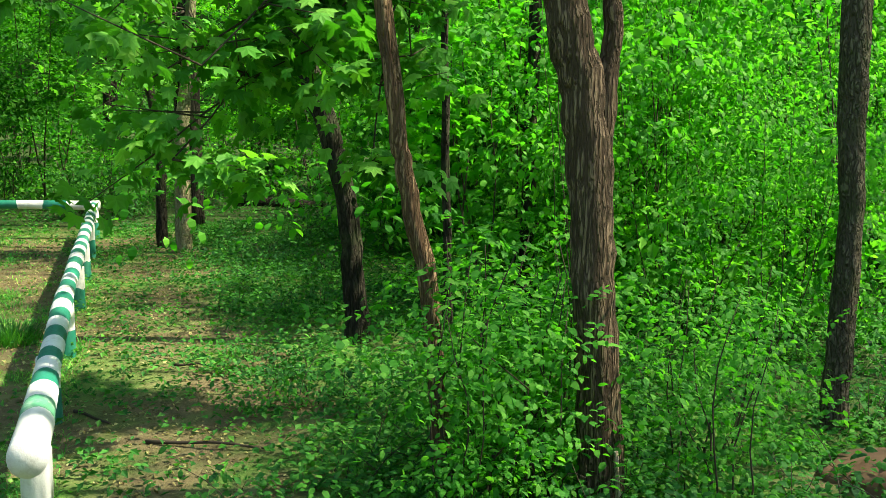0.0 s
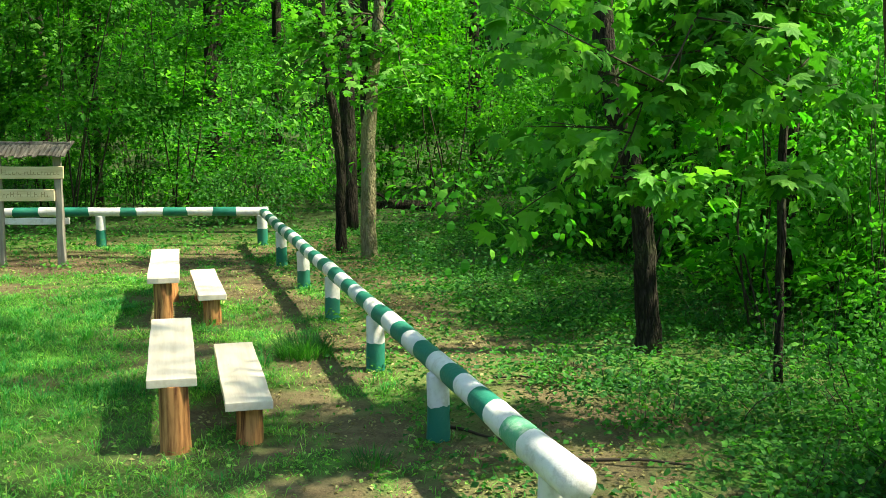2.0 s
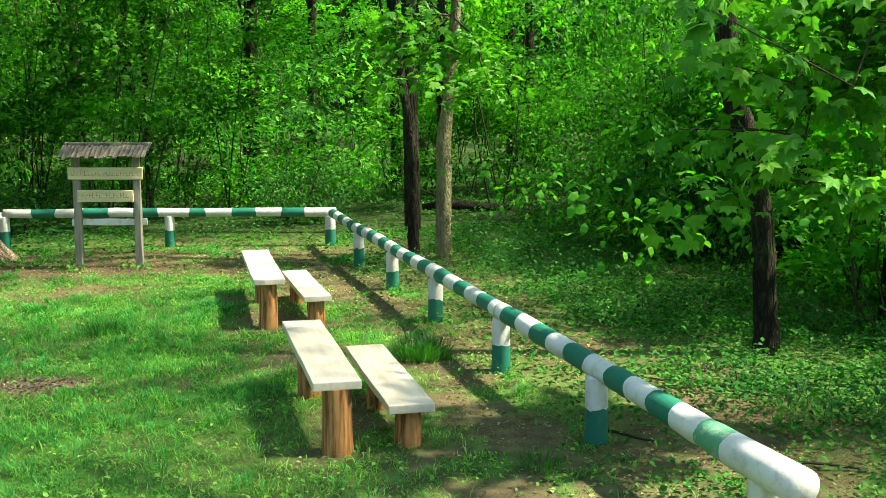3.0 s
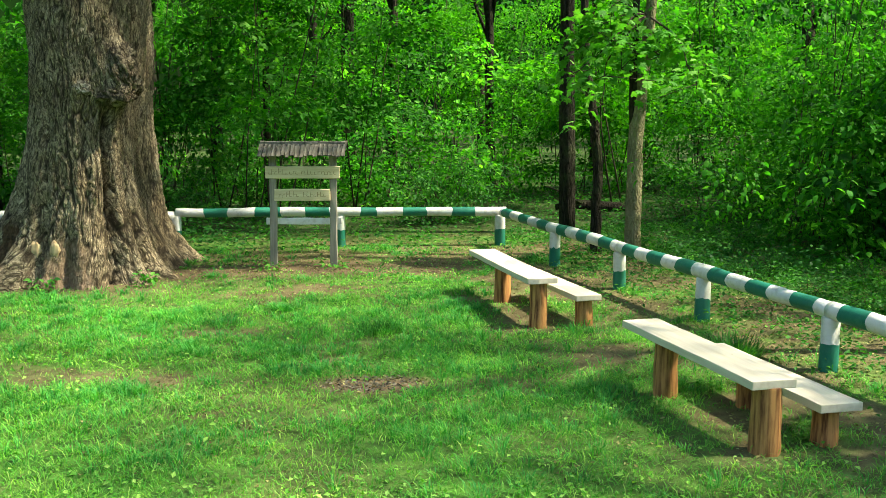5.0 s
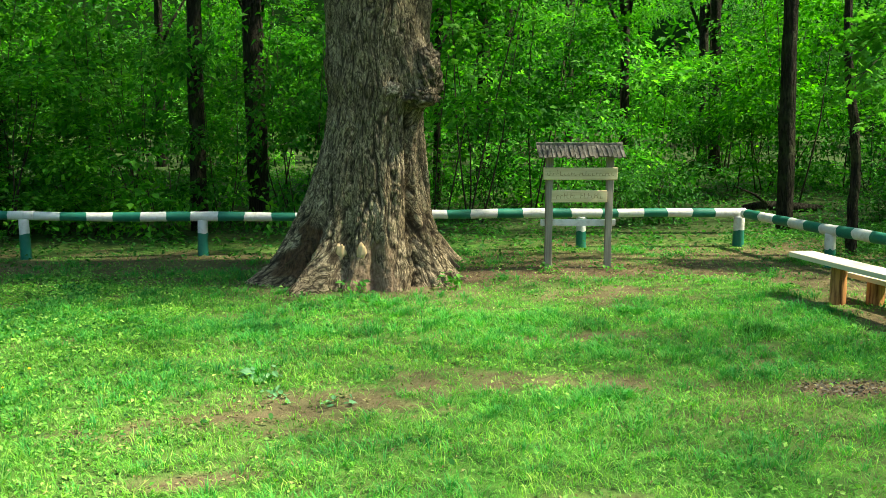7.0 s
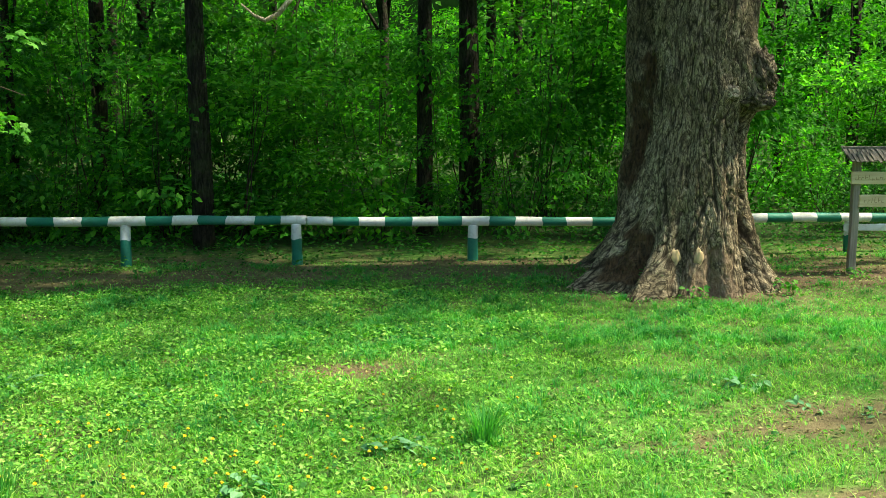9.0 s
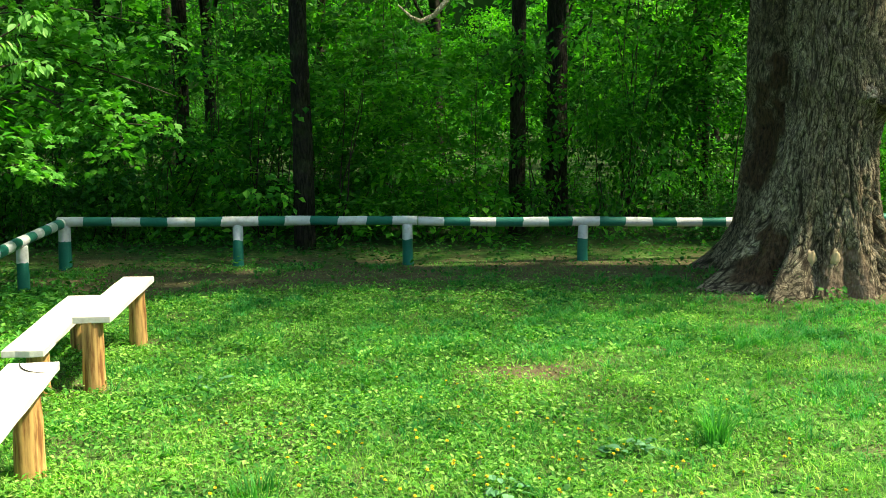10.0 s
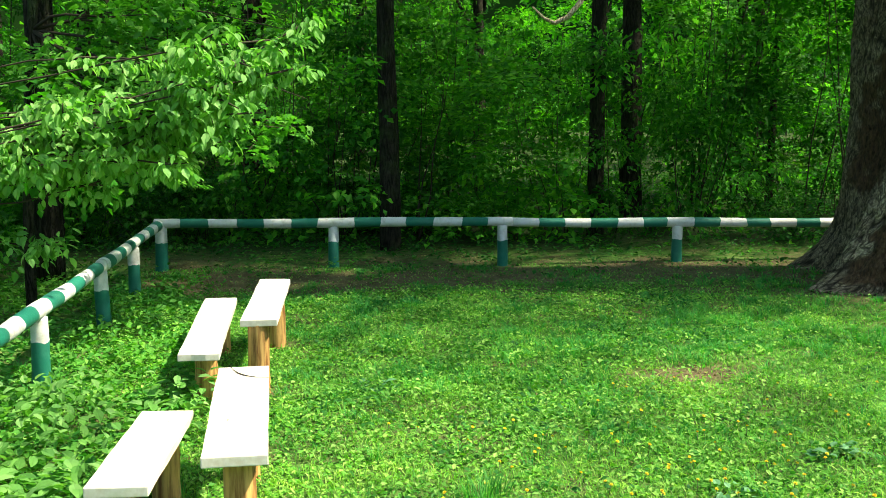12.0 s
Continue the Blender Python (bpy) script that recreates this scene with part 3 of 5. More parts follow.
bench((-3.945, 4.77), (-3.657, 3.30), 0.470, 0.245, (0.07, 0.36), "tall bench of a pale plank on two peeled log legs", 1)
bench((-3.545, 4.66), (-3.285, 3.35), 0.330, 0.240, (0.14, 0.50), "low bench of a pale plank on two short log legs", 2)
bench((-4.620, 7.96), (-4.310, 6.32), 0.465, 0.250, (0.08, 0.54), "tall bench of a greyish plank on two reddish log legs", 3)
bench((-4.230, 7.63), (-3.935, 6.35), 0.322, 0.220, (0.10, 0.26), "low bench of a greyish plank on short brown legs", 4)
bench((-15.029, 7.472), (-14.962, 5.889), 0.453, 0.243, (0.06, 0.20), "tall sunlit plank bench on orange log legs", 5)
bench((-15.463, 7.433), (-15.299, 5.551), 0.309, 0.256, (0.30, 0.30), "low sunlit plank bench on short log legs", 6)
m_bench = bench((-14.859, 4.495), (-14.699, 3.111), 0.502, 0.261, (0.12, 0.18), "tall sunlit plank bench with a curved crack", 7)
bench((-15.195, 4.193), (-15.181, 3.172), 0.360, 0.255, (0.10, 0.15), "low sunlit plank bench among broad-leaved weeds", 8)


bend = np.array([(-0.075, 0.72), (-0.055, 0.63), (-0.025, 0.55), (0.02, 0.49), (0.075, 0.455), (0.132, 0.44)])
along = np.linspace(0, 5, 14)
arc = np.stack([np.interp(along, np.arange(6), bend[:, 0]), np.interp(along, np.arange(6), bend[:, 1]), np.full(14, 0.002)], 1)
cv, cf = tube(arc, np.concatenate([np.linspace(0.001, 0.0035, 7), np.linspace(0.0035, 0.001, 7)]), 5)
part("crack", np_mesh("crack", cv, cf, M_TWIG), [o for o in m_bench.children if o.name.startswith("plank")][0], "dark curved crack")

# ---- notice board ----
def box_mesh(name, sx, sy, sz, mat, bevel=0.004, seed=0, wob=0.003, cuts=5):
    r = np.random.default_rng(seed)
    bm = bmesh.new()
    bmesh.ops.create_cube(bm, size=1)
    long = max(range(3), key=lambda i: (sx, sy, sz)[i])
    bmesh.ops.subdivide_edges(bm, edges=[e for e in bm.edges if abs((e.verts[0].co - e.verts[1].co)[long]) > 0.5], cuts=cuts, use_grid_fill=True)
    for v in bm.verts:
        v.co = Vector((v.co.x * sx, v.co.y * sy, v.co.z * sz)) + Vector(r.normal(0, wob, 3))
    bmesh.ops.bevel(bm, geom=[e for e in bm.edges if len(e.link_faces) == 2 and e.calc_face_angle(0) > 1.0], offset=bevel, segments=1, affect="EDGES")
    return bm_mesh(name, bm, mat)


bx, by = -6.395, 9.60
bz = g(bx, by)
board = thing("notice_board", (bx, by, bz), "small wooden notice board with two carved planks under a shingled roof", "notice board", rz=-2)
for sx in (-0.325, 0.325):
    p = part("post", box_mesh("post", 0.075, 0.065, 1.36, M_GREY_WOOD, seed=int(40 + sx * 10)), board, "grey weathered post")
    p.location = (sx, 0, 1.30 / 2 - 0.07 + 0.0)
for name, w, h, z in (("upper_plank", 0.80, 0.132, 1.082), ("lower_plank", 0.60, 0.128, 0.840)):
    p = part(name, box_mesh(name, w, 0.026, h, M_SIGN, seed=int(z * 100), wob=0.0015), board, "yellowish plank with faint carved writing")
    p.location = (0.0 if name == "upper_plank" else -0.005, -0.048, z - bz)
    r = np.random.default_rng(int(z * 50))
    bars = []
    for lo, hi in (((-0.36, -0.06), (-0.01, 0.34)) if name == "upper_plank" else ((-0.25, -0.06), (0.01, 0.24))):
        x = lo
        while x < hi:
            hh = r.choice([0.030, 0.030, 0.055])
            bars.append((x, r.normal(0, 0.004) + hh / 2 - 0.02, 0.0055, hh))
            bars.append((x + 0.014, r.choice([-0.018, 0.008]), 0.020, 0.005))
            x += r.uniform(0.028, 0.042)
    pieces = []
    for cx, cz, ww, hh in bars:
        q = np.array([(cx - ww / 2, -0.016, cz - hh / 2), (cx + ww / 2, -0.016, cz - hh / 2), (cx + ww / 2 + 0.004, -0.016, cz + hh / 2), (cx - ww / 2 + 0.004, -0.016, cz + hh / 2)])
        pieces.append((q, np.array([(0, 1, 2, 3)])))
    bv, bf = join(pieces)
    tagged(part("writing", np_mesh("writing", bv, bf, M_WRITING), p, "carved brown strokes"), kind="stuff")
back = part("low_plank", box_mesh("low_plank", 0.82, 0.024, 0.07, M_WHITE, seed=9, wob=0.002), board, "whitish low cross plank")
back.location = (0.0, 0.046, 0.545 - bz)
roof = part("roof", box_mesh("roof", 0.90, 0.20, 0.02, M_ROOF, seed=5), board, "small roof of weathered shingles")
roof.matrix_local = pose(0, -0.02, 1.315 - bz, 28, 0, 0)
r = np.random.default_rng(5)
for row, (yy, zz) in enumerate(((0.06, 0.020), (-0.075, 0.030))):
    for k in range(19):
        sh = part("shingle", box_mesh("shingle", r.uniform(0.036, 0.045), 0.17 + r.uniform(-0.02, 0.035), 0.012, M_ROOF, 0.002, seed=100 + k + row * 30, wob=0.0015, cuts=1), roof)
        sh.location = (-0.446 + 0.0495 * k + r.normal(0, 0.003), yy + r.normal(0, 0.014), zz + r.normal(0, 0.002))
        sh.rotation_euler = (r.normal(0, 0.04), r.normal(0, 0.05), r.normal(0, 0.03))
ridge = part("ridge_board", box_mesh("ridge_board", 0.91, 0.05, 0.05, M_ROOF, seed=66), board)
ridge.location = (0, 0.075, 1.385 - bz)


# ---- oak ----
def perlin(x, y, z, seed=0):
    """Gradient noise in -1..1 on arrays."""
    i, j, k = (np.floor(q).astype(np.int64) for q in (x, y, z))
    f = [x - i, y - j, z - k]
    u, v, w = (q * q * q * (q * (q * 6 - 15) + 10) for q in f)

    def corner(di, dj, dk):
        h = ((i + di) * 73856093) ^ ((j + dj) * 19349663) ^ ((k + dk) * 83492791) ^ (seed * 2654435)
        h = (h ^ (h >> 13)) * 1274126177
        h = (h ^ (h >> 16)) & 0xFFFF
        a, c = (h & 255) / 255 * 2 * np.pi, (h >> 8) / 127.5 - 1
        q = np.sqrt(1 - np.clip(c * c, 0, 1))
        return q * np.cos(a) * (f[0] - di) + q * np.sin(a) * (f[1] - dj) + c * (f[2] - dk)

    def lerp(a, c, t):
        return a + (c - a) * t
    rows = [lerp(corner(0, dj, dk), corner(1, dj, dk), u) for dk in (0, 1) for dj in (0, 1)]
    return lerp(lerp(rows[0], rows[1], v), lerp(rows[2], rows[3], v), w) * 1.5


def step01(x, lo, hi):
    t = np.clip((x - lo) / (hi - lo), 0, 1)
    return t * t * (3 - 2 * t)


def oak_stem(cx0, cy0, z_hi, left, right, depth, roots, na, dz, seed, bulges=(), rotten=()):
    """One stem of the oak: left, right and depth give its reach from the axis at each height."""
    zs = np.concatenate([np.arange(-0.25, 3.05, dz), np.linspace(3.05, z_hi, 22)])
    an = np.linspace(0, 2 * np.pi, na, endpoint=False)
    an = an + 0.45 * np.cos(an + 0.15)  # closer together on the near side
    Z, A = np.meshgrid(zs, an, indexing="ij")
    C, S = np.cos(A), np.sin(A)
    low = np.clip(Z, 0, 9)
    R = 1 / np.sqrt((C / np.where(C < 0, left(low), right(low))) ** 2 + (S / depth(low)) ** 2)
    for ang, reach, width, height in roots:
        da = (A - ang + np.pi) % (2 * np.pi) - np.pi
        R = R + reach * np.exp(-(da / width) ** 2) * np.exp(-low / height)
    for ang, zz, amp, wa, wz in bulges:
        da = (A - ang + np.pi) % (2 * np.pi) - np.pi
        R = R + amp * np.exp(-(da / wa) ** 2 - ((Z - zz) / wz) ** 2) * (0.75 + 0.5 * vnoise(A * 3, Z * 3, 0.35, seed + 8))
    # interlaced ridges that run up the stem and lean a little
    run = np.cumsum(np.hypot(np.diff(R, axis=0, prepend=R[:1]) * 0.8, np.diff(Z, axis=0, prepend=Z[:1])), axis=0)
    px, py = 0.5 * C, 0.5 * S
    sway = 0.05 * perlin(px * 3, py * 3, run * 2.2, seed + 1)
    qx, qy = px + sway * -S, py + sway * C
    n1 = np.abs(perlin(qx * 19, qy * 19, run * 2.9, seed + 2))
    n2 = np.abs(perlin(qx * 33, qy * 33, run * 6.0, seed + 3))
    n3 = perlin(px * 38, py * 38, run * 20, seed + 4)
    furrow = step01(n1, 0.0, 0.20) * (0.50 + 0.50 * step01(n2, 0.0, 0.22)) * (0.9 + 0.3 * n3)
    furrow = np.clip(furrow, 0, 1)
    gnarl = perlin(px * 3.2, py * 3.2, run * 1.6, seed + 5)
    R = R + 0.026 * (furrow - 0.6) + 0.006 * n3 + 0.035 * gnarl
    v = np.stack([cx0 + R * C, cy0 + R * S, Z], -1).reshape(-1, 3)
    m = len(zs)
    i, j = np.meshgrid(np.arange(m - 1), np.arange(na), indexing="ij")
    q = np.stack([i * na + j, i * na + (j + 1) % na, (i + 1) * na + (j + 1) % na, (i + 1) * na + j], -1).reshape(-1, 4)
    # bark rubbed off at the foot
    ragged = perlin(px * 9, py * 9, run * 6, seed + 6)
    da = (A + 1.72 + np.pi) % (2 * np.pi) - np.pi
    worn = step01(0.9 - np.abs(da / 0.55) ** 2 - (np.clip(Z - 0.05, 0, 9) / 0.48) ** 2 + 0.9 * ragged, 0.25, 0.8) * 0.8
    rot = np.zeros_like(A)
    for ang, zz, wa, wz in rotten:
        da = (A - ang + np.pi) % (2 * np.pi) - np.pi
        rot = np.maximum(rot, step01(1.1 - (da / wa) ** 2 - ((Z - zz) / wz) ** 2 + 1.1 * ragged, 0.15, 0.6) * 0.9)
    return v, q, furrow.ravel(), worn.ravel(), np.stack([qx + cx0, qy + cy0, run], -1).reshape(-1, 3), rot.ravel()


def heights(*knots):
    """A smooth profile through (height, value) knots."""
    hz, hv = np.array(knots).T

    def at(z):
        return (np.interp(z - 0.08, hz, hv) + np.interp(z, hz, hv) + np.interp(z + 0.08, hz, hv)) / 3
    return at


OX, OY = -8.50, 9.12
oz = g(OX, OY)
oak = thing("oak_tree", (OX, OY, oz), "huge old oak with deeply furrowed grey bark and spreading roots", "tree")
front = oak_stem(-0.06, 0.0, 7.0,
                 heights((0, 0.98), (0.25, 0.93), (0.5, 0.86), (0.72, 0.78), (0.9, 0.71), (1.17, 0.62), (1.4, 0.55), (1.75, 0.49), (2.2, 0.475), (2.9, 0.49), (7, 0.42)),
                 heights((0, 0.66), (0.25, 0.61), (0.5, 0.56), (0.72, 0.51), (0.9, 0.47), (1.17, 0.42), (1.4, 0.395), (1.75, 0.42), (2.2, 0.45), (2.9, 0.49), (7, 0.40)),
                 heights((0, 0.66), (0.4, 0.56), (0.8, 0.50), (1.5, 0.45), (7, 0.40)),
                 ((math.pi * 1.03, 0.40, 0.24, 0.25), (math.pi * 1.22, 0.28, 0.20, 0.26), (-0.12, 0.28, 0.22, 0.22), (-0.60, 0.20, 0.18, 0.26), (-1.35, 0.10, 0.22, 0.3), (-1.95, 0.10, 0.2, 0.25), (-2.35, 0.14, 0.18, 0.28)), 360, 0.0125, 31,
                 ((-0.40, 2.10, 0.16, 0.30, 0.24), (-0.62, 1.90, 0.13, 0.30, 0.17), (-0.85, 2.20, 0.06, 0.35, 0.25), (-1.45, 1.93, 0.05, 0.20, 0.11), (-0.80, 0.95, -0.20, 0.11, 0.75), (-0.95, 0.2, -0.13, 0.10, 0.45), (-1.65, 0.15, -0.08, 0.09, 0.35),
                  (-2.15, 0.25, -0.11, 0.10, 0.5), (-2.62, 0.3, -0.15, 0.11, 0.55), (-0.32, 0.25, -0.13, 0.10, 0.5), (-2.9, 0.4, -0.10, 0.10, 0.5), (-1.3, 1.2, -0.04, 0.10, 0.6), (-2.1, 1.3, -0.04, 0.10, 0.7), (-2.5, 2.05, 0.05, 0.25, 0.15)), ((2.75, 1.55, 0.55, 0.75), (-2.75, 0.35, 0.22, 0.35)))
rear = oak_stem(-0.06, 0.88, 7.5, heights((0, 0.72), (0.5, 0.60), (1.5, 0.55), (3, 0.55), (7.5, 0.3)), heights((0, 0.70), (0.5, 0.55), (1.5, 0.50), (3, 0.52), (7.5, 0.55)), heights((0, 0.7), (0.6, 0.54), (3, 0.50), (7.5, 0.5)),
                ((2.6, 0.4, 0.3, 0.3), (0.3, 0.35, 0.3, 0.35), (1.5, 0.4, 0.3, 0.3)), 160, 0.025, 47,
                ((3.75, 1.55, -0.09, 0.24, 0.42), (3.5, 2.15, 0.06, 0.3, 0.2), (3.3, 1.1, 0.05, 0.3, 0.3)), ((3.9, 1.5, 0.75, 0.75),))
right_lobe = oak_stem(0.25, 0.50, 7.0, heights((0, 0.3), (7, 0.25)), heights((0, 0.42), (0.5, 0.23), (0.9, 0.13), (1.3, 0.09), (1.8, 0.13), (2.2, 0.21), (2.9, 0.28), (7, 0.27)), heights((0, 0.4), (0.5, 0.30), (7, 0.26)),
                      ((0.1, 0.20, 0.3, 0.3),), 90, 0.02, 53)
stems = (front, rear, right_lobe)
tv, tf = join([q[:2] for q in stems])
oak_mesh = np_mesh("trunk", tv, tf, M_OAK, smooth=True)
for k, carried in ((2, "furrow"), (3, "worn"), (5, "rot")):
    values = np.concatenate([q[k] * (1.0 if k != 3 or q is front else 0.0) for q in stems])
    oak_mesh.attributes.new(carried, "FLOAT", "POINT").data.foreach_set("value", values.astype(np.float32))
oak_mesh.attributes.new("bark_at", "FLOAT_VECTOR", "POINT").data.foreach_set("vector", np.concatenate([q[4] for q in stems]).astype(np.float32).ravel())
part("trunk", oak_mesh, oak)


def lump(name, at, size, mat, seed, parent, label, rough=0.35, seg=40):
    bm = bmesh.new()
    bmesh.ops.create_uvsphere(bm, u_segments=seg, v_segments=seg // 2, radius=1)
    for v in bm.verts:
        p = v.co.copy()
        n = noise.fractal(p * 1.6 + Vector((seed, 0, 0)), 0.8, 2.0, 4) * rough + (1 - abs(noise.noise(p * 6 + Vector((0, seed, 0))))) * rough * 0.25
        v.co = Vector((p.x * size[0], p.y * size[1], p.z * size[2])) * (1 + n)
    ob = part(name, bm_mesh(name, bm, mat, True), parent, label)
    ob.location = at
    return ob


def on_front(x, z):
    """The front face of the oak at that place."""
    v = front[0]
    k = np.argmin(np.hypot(v[:, 0] - x, v[:, 2] - z) + np.where(v[:, 1] < 0, 0, 9))
    return float(v[k, 1])


lump("burl", (0.40, -0.24, 2.12), (0.15, 0.17, 0.19), M_BURL, 3.0, oak, "knobbly dark burl", 0.45, 64)
lump("burl", (0.36, -0.34, 1.86), (0.15, 0.12, 0.085), M_BURL, 5.0, oak, "knobbly dark burl", 0.5, 56)
lump("burl", (0.46, -0.16, 1.97), (0.10, 0.11, 0.11), M_BURL, 8.0, oak, "knobbly dark burl", 0.5, 48)
lump("knot", (0.06, on_front(0.06, 1.93) + 0.02, 1.93), (0.085, 0.05, 0.07), M_KNOTTED, 9.0, oak, "pale round knot", 0.5)
for dx, dz, sx, sz, sd in ((-0.52, 0.36, 0.055, 0.085, 1), (-0.31, 0.37, 0.045, 0.08, 2)):
    lump("bark_scar", (dx + 0.08, on_front(dx + 0.08, dz) - 0.002, dz), (sx * 0.9, 0.018, sz * 0.9), M_SCAR, sd * 2.0, oak, "pale patch of bare wood", 0.4, 28)

# ---- limbs and crowns ----
def crown_mesh(centre, radii, count, spray_r, per_spray, size, pattern, mat, seed, hollow=0.45, keep=None):
    r = np.random.default_rng(seed)
    d = r.normal(0, 1, (count, 3))
    d /= np.linalg.norm(d, axis=1)[:, None]
    d *= (hollow + (1 - hollow) * r.uniform(0, 1, count) ** 0.5)[:, None] * (0.75 + 0.5 * r.uniform(0, 1, count))[:, None]
    c = np.asarray(centre) + d * np.asarray(radii)
    if keep:
        c = c[keep(c)]
    v, f = sprays(c, spray_r, per_spray, size, pattern, r)
    return np_mesh("crown", v, f, mat), c


def limbs_for(start_pts, ends, r0, seed, sides=5):
    r = np.random.default_rng(seed)
    out = []
    for k, e in enumerate(ends):
        s = np.asarray(start_pts[k % len(start_pts)], float)
        n = 6
        p = curve_points(s, e, n, 0.06 * np.linalg.norm(np.asarray(e) - s), seed + k)
        out.append(tube(p, np.linspace(r0, r0 * 0.15, n), sides))
    return join(out)


SUNNY = ((-12.9, 15.4, 0.5), (-9.2, 15.6, 0.8), (-15.7, 14.9, 1.2), (-14.4, 14.5, 0.7), (-7.4, 14.6, 1.1), (-13.9, 17.2, 0.7))  # sunlit spots in the wood


def off_sunny(x, y, z):
    """False where a leaf at that place would shade a sunny spot of the wood."""
    k = (z - 2.4) / SUN_DIR.z
    fx, fy = x - SUN_DIR.x * k, y - SUN_DIR.y * k
    ok = np.ones(len(x), bool)
    for sx, sy, sr in SUNNY:
        ok &= np.hypot(fx - sx, fy - sy) > sr
    return ok


def clear_of_rail(x, y, z, half=0.5):
    """False where a leaf at that place would shade the far rail or the one on the right."""
    fy = y - SUN_DIR.y / SUN_DIR.z * (z - 0.5)
    fx = x - SUN_DIR.x / SUN_DIR.z * (z - 0.5)
    far = (np.abs(fy - 11.1) > half) | (fx > -3.0) | (fx < -17.5)
    side = (np.abs(fx - right_rail_x(fy)) > 0.5 * half) | (fy < 1.2) | (fy > 10)
    return far & side


def sun_thinned(c):
    """Thins the unseen oak crown, as seen from the sun, to light the fence band, lawn, trunk and wood."""
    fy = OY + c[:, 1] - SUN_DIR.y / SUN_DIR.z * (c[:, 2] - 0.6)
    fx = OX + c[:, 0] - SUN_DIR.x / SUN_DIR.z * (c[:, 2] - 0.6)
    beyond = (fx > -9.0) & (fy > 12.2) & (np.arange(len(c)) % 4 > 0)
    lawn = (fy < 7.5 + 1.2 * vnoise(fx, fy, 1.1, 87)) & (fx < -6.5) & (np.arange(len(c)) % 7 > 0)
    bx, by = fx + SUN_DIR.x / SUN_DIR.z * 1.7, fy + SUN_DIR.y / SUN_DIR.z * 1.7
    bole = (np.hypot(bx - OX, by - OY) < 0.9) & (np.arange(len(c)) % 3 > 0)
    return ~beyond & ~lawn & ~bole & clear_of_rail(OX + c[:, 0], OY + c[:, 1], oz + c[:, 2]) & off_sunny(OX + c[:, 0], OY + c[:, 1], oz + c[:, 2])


ocrown, oc = crown_mesh((-0.3, -1.0, 10.0), (7.4, 6.6, 3.8), 640, 0.9, 30, 0.17, KITE, M_LEAF, 5, keep=sun_thinned)
part("crown", ocrown, oak)
oc = oc[oc[:, 1] > -1.3]
# More leaf masses above the view, added for the shade they cast.
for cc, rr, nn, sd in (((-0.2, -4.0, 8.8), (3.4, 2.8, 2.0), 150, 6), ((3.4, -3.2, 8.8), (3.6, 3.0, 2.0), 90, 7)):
    more, _ = crown_mesh(cc, rr, nn, 0.9, 30, 0.17, KITE, M_LEAF, sd, keep=sun_thinned)
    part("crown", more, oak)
for k in range(24):
    lv, lf = limbs_for([[(0.0, 0.0, 6.4), (-0.05, 0.9, 6.8), (0.3, 0.4, 6.4)][k % 3]], oc[k:k + 1], 0.19, 9 + k, 7)
    part("limb", np_mesh("limb", lv, lf, M_BURL, smooth=True), oak)


dead = np.array([(-12.90, 7.78, 2.66), (-12.80, 7.80, 2.57), (-12.71, 7.82, 2.53), (-12.60, 7.80, 2.58), (-12.50, 7.80, 2.70), (-12.30, 7.9, 3.1), (-11.6, 8.1, 4.0), (-10.2, 8.6, 5.4), (-8.9, 9.1, 6.3)]) - (OX, OY, oz)
lv, lf = tube(dead, [0.006, 0.014, 0.020, 0.022, 0.026, 0.035, 0.05, 0.08, 0.11], 8, 0.1, 5)
M_DEAD = bark_material("dead_wood", (0.60, 0.52, 0.38), (0.34, 0.27, 0.18), 2.0)
part("limb", np_mesh("limb", lv, lf, M_DEAD, smooth=True), oak, "bare pale dead limb")


def tree(name, at, axis_pts, radii, mat, crown, label, seed, sides=14, limbs=9, foliage=M_LEAF, pattern=KITE, leaf=0.14, gaps=()):
    """A tree: axis_pts are offsets from its foot; crown is (offset, radii, sprays) or None."""
    x, y = at
    t = thing("tree", (x, y, g(x, y)), label, "tree", "trees of the wood")
    pts = np.asarray(axis_pts, float)
    s = np.linspace(0, len(pts) - 1, max(10, len(pts) * 5))
    fine = np.stack([np.interp(s, np.arange(len(pts)), pts[:, k]) for k in range(3)], 1)
    r = np.random.default_rng(seed)
    for _ in range(2):
        fine[1:-1] = (fine[:-2] + fine[1:-1] * 2 + fine[2:]) / 4
    fine[1:-1, :2] += r.normal(0, 0.005, (len(fine) - 2, 2))
    rr = np.interp(s, np.arange(len(pts)), radii) * (1 + r.normal(0, 0.014, len(s)))
    pieces = [tube(fine, rr, sides, 0.06, seed)]
    if crown:
        off, rad, count = crown

        def lets_sun(c):
            clear = clear_of_rail(c[:, 0] + x, c[:, 1] + y, c[:, 2])
            k = (c[:, 2] - 1.7) / SUN_DIR.z
            fx, fy = c[:, 0] + x - SUN_DIR.x * k, c[:, 1] + y - SUN_DIR.y * k
            for x0, x1, y0, y1 in gaps:
                clear &= ~((fx > x0) & (fx < x1) & (fy > y0) & (fy < y1))
            return clear
        me, c = crown_mesh(off, rad, count, 0.65, 26, leaf, pattern, foliage, seed + 1, keep=lets_sun)
        part("crown", me, t)
        hi = fine[fine[:, 2] > 3.4] if (fine[:, 2] > 3.4).sum() > 3 else fine[-3:]
        pieces.append(limbs_for(hi[:: max(1, len(hi) // 4)], c[:limbs], rr[-1] * 0.8 + 0.012, seed, 5))
    v, f = join(pieces)
    part("trunk", np_mesh("trunk", v, f, mat, smooth=True), t)
    return t


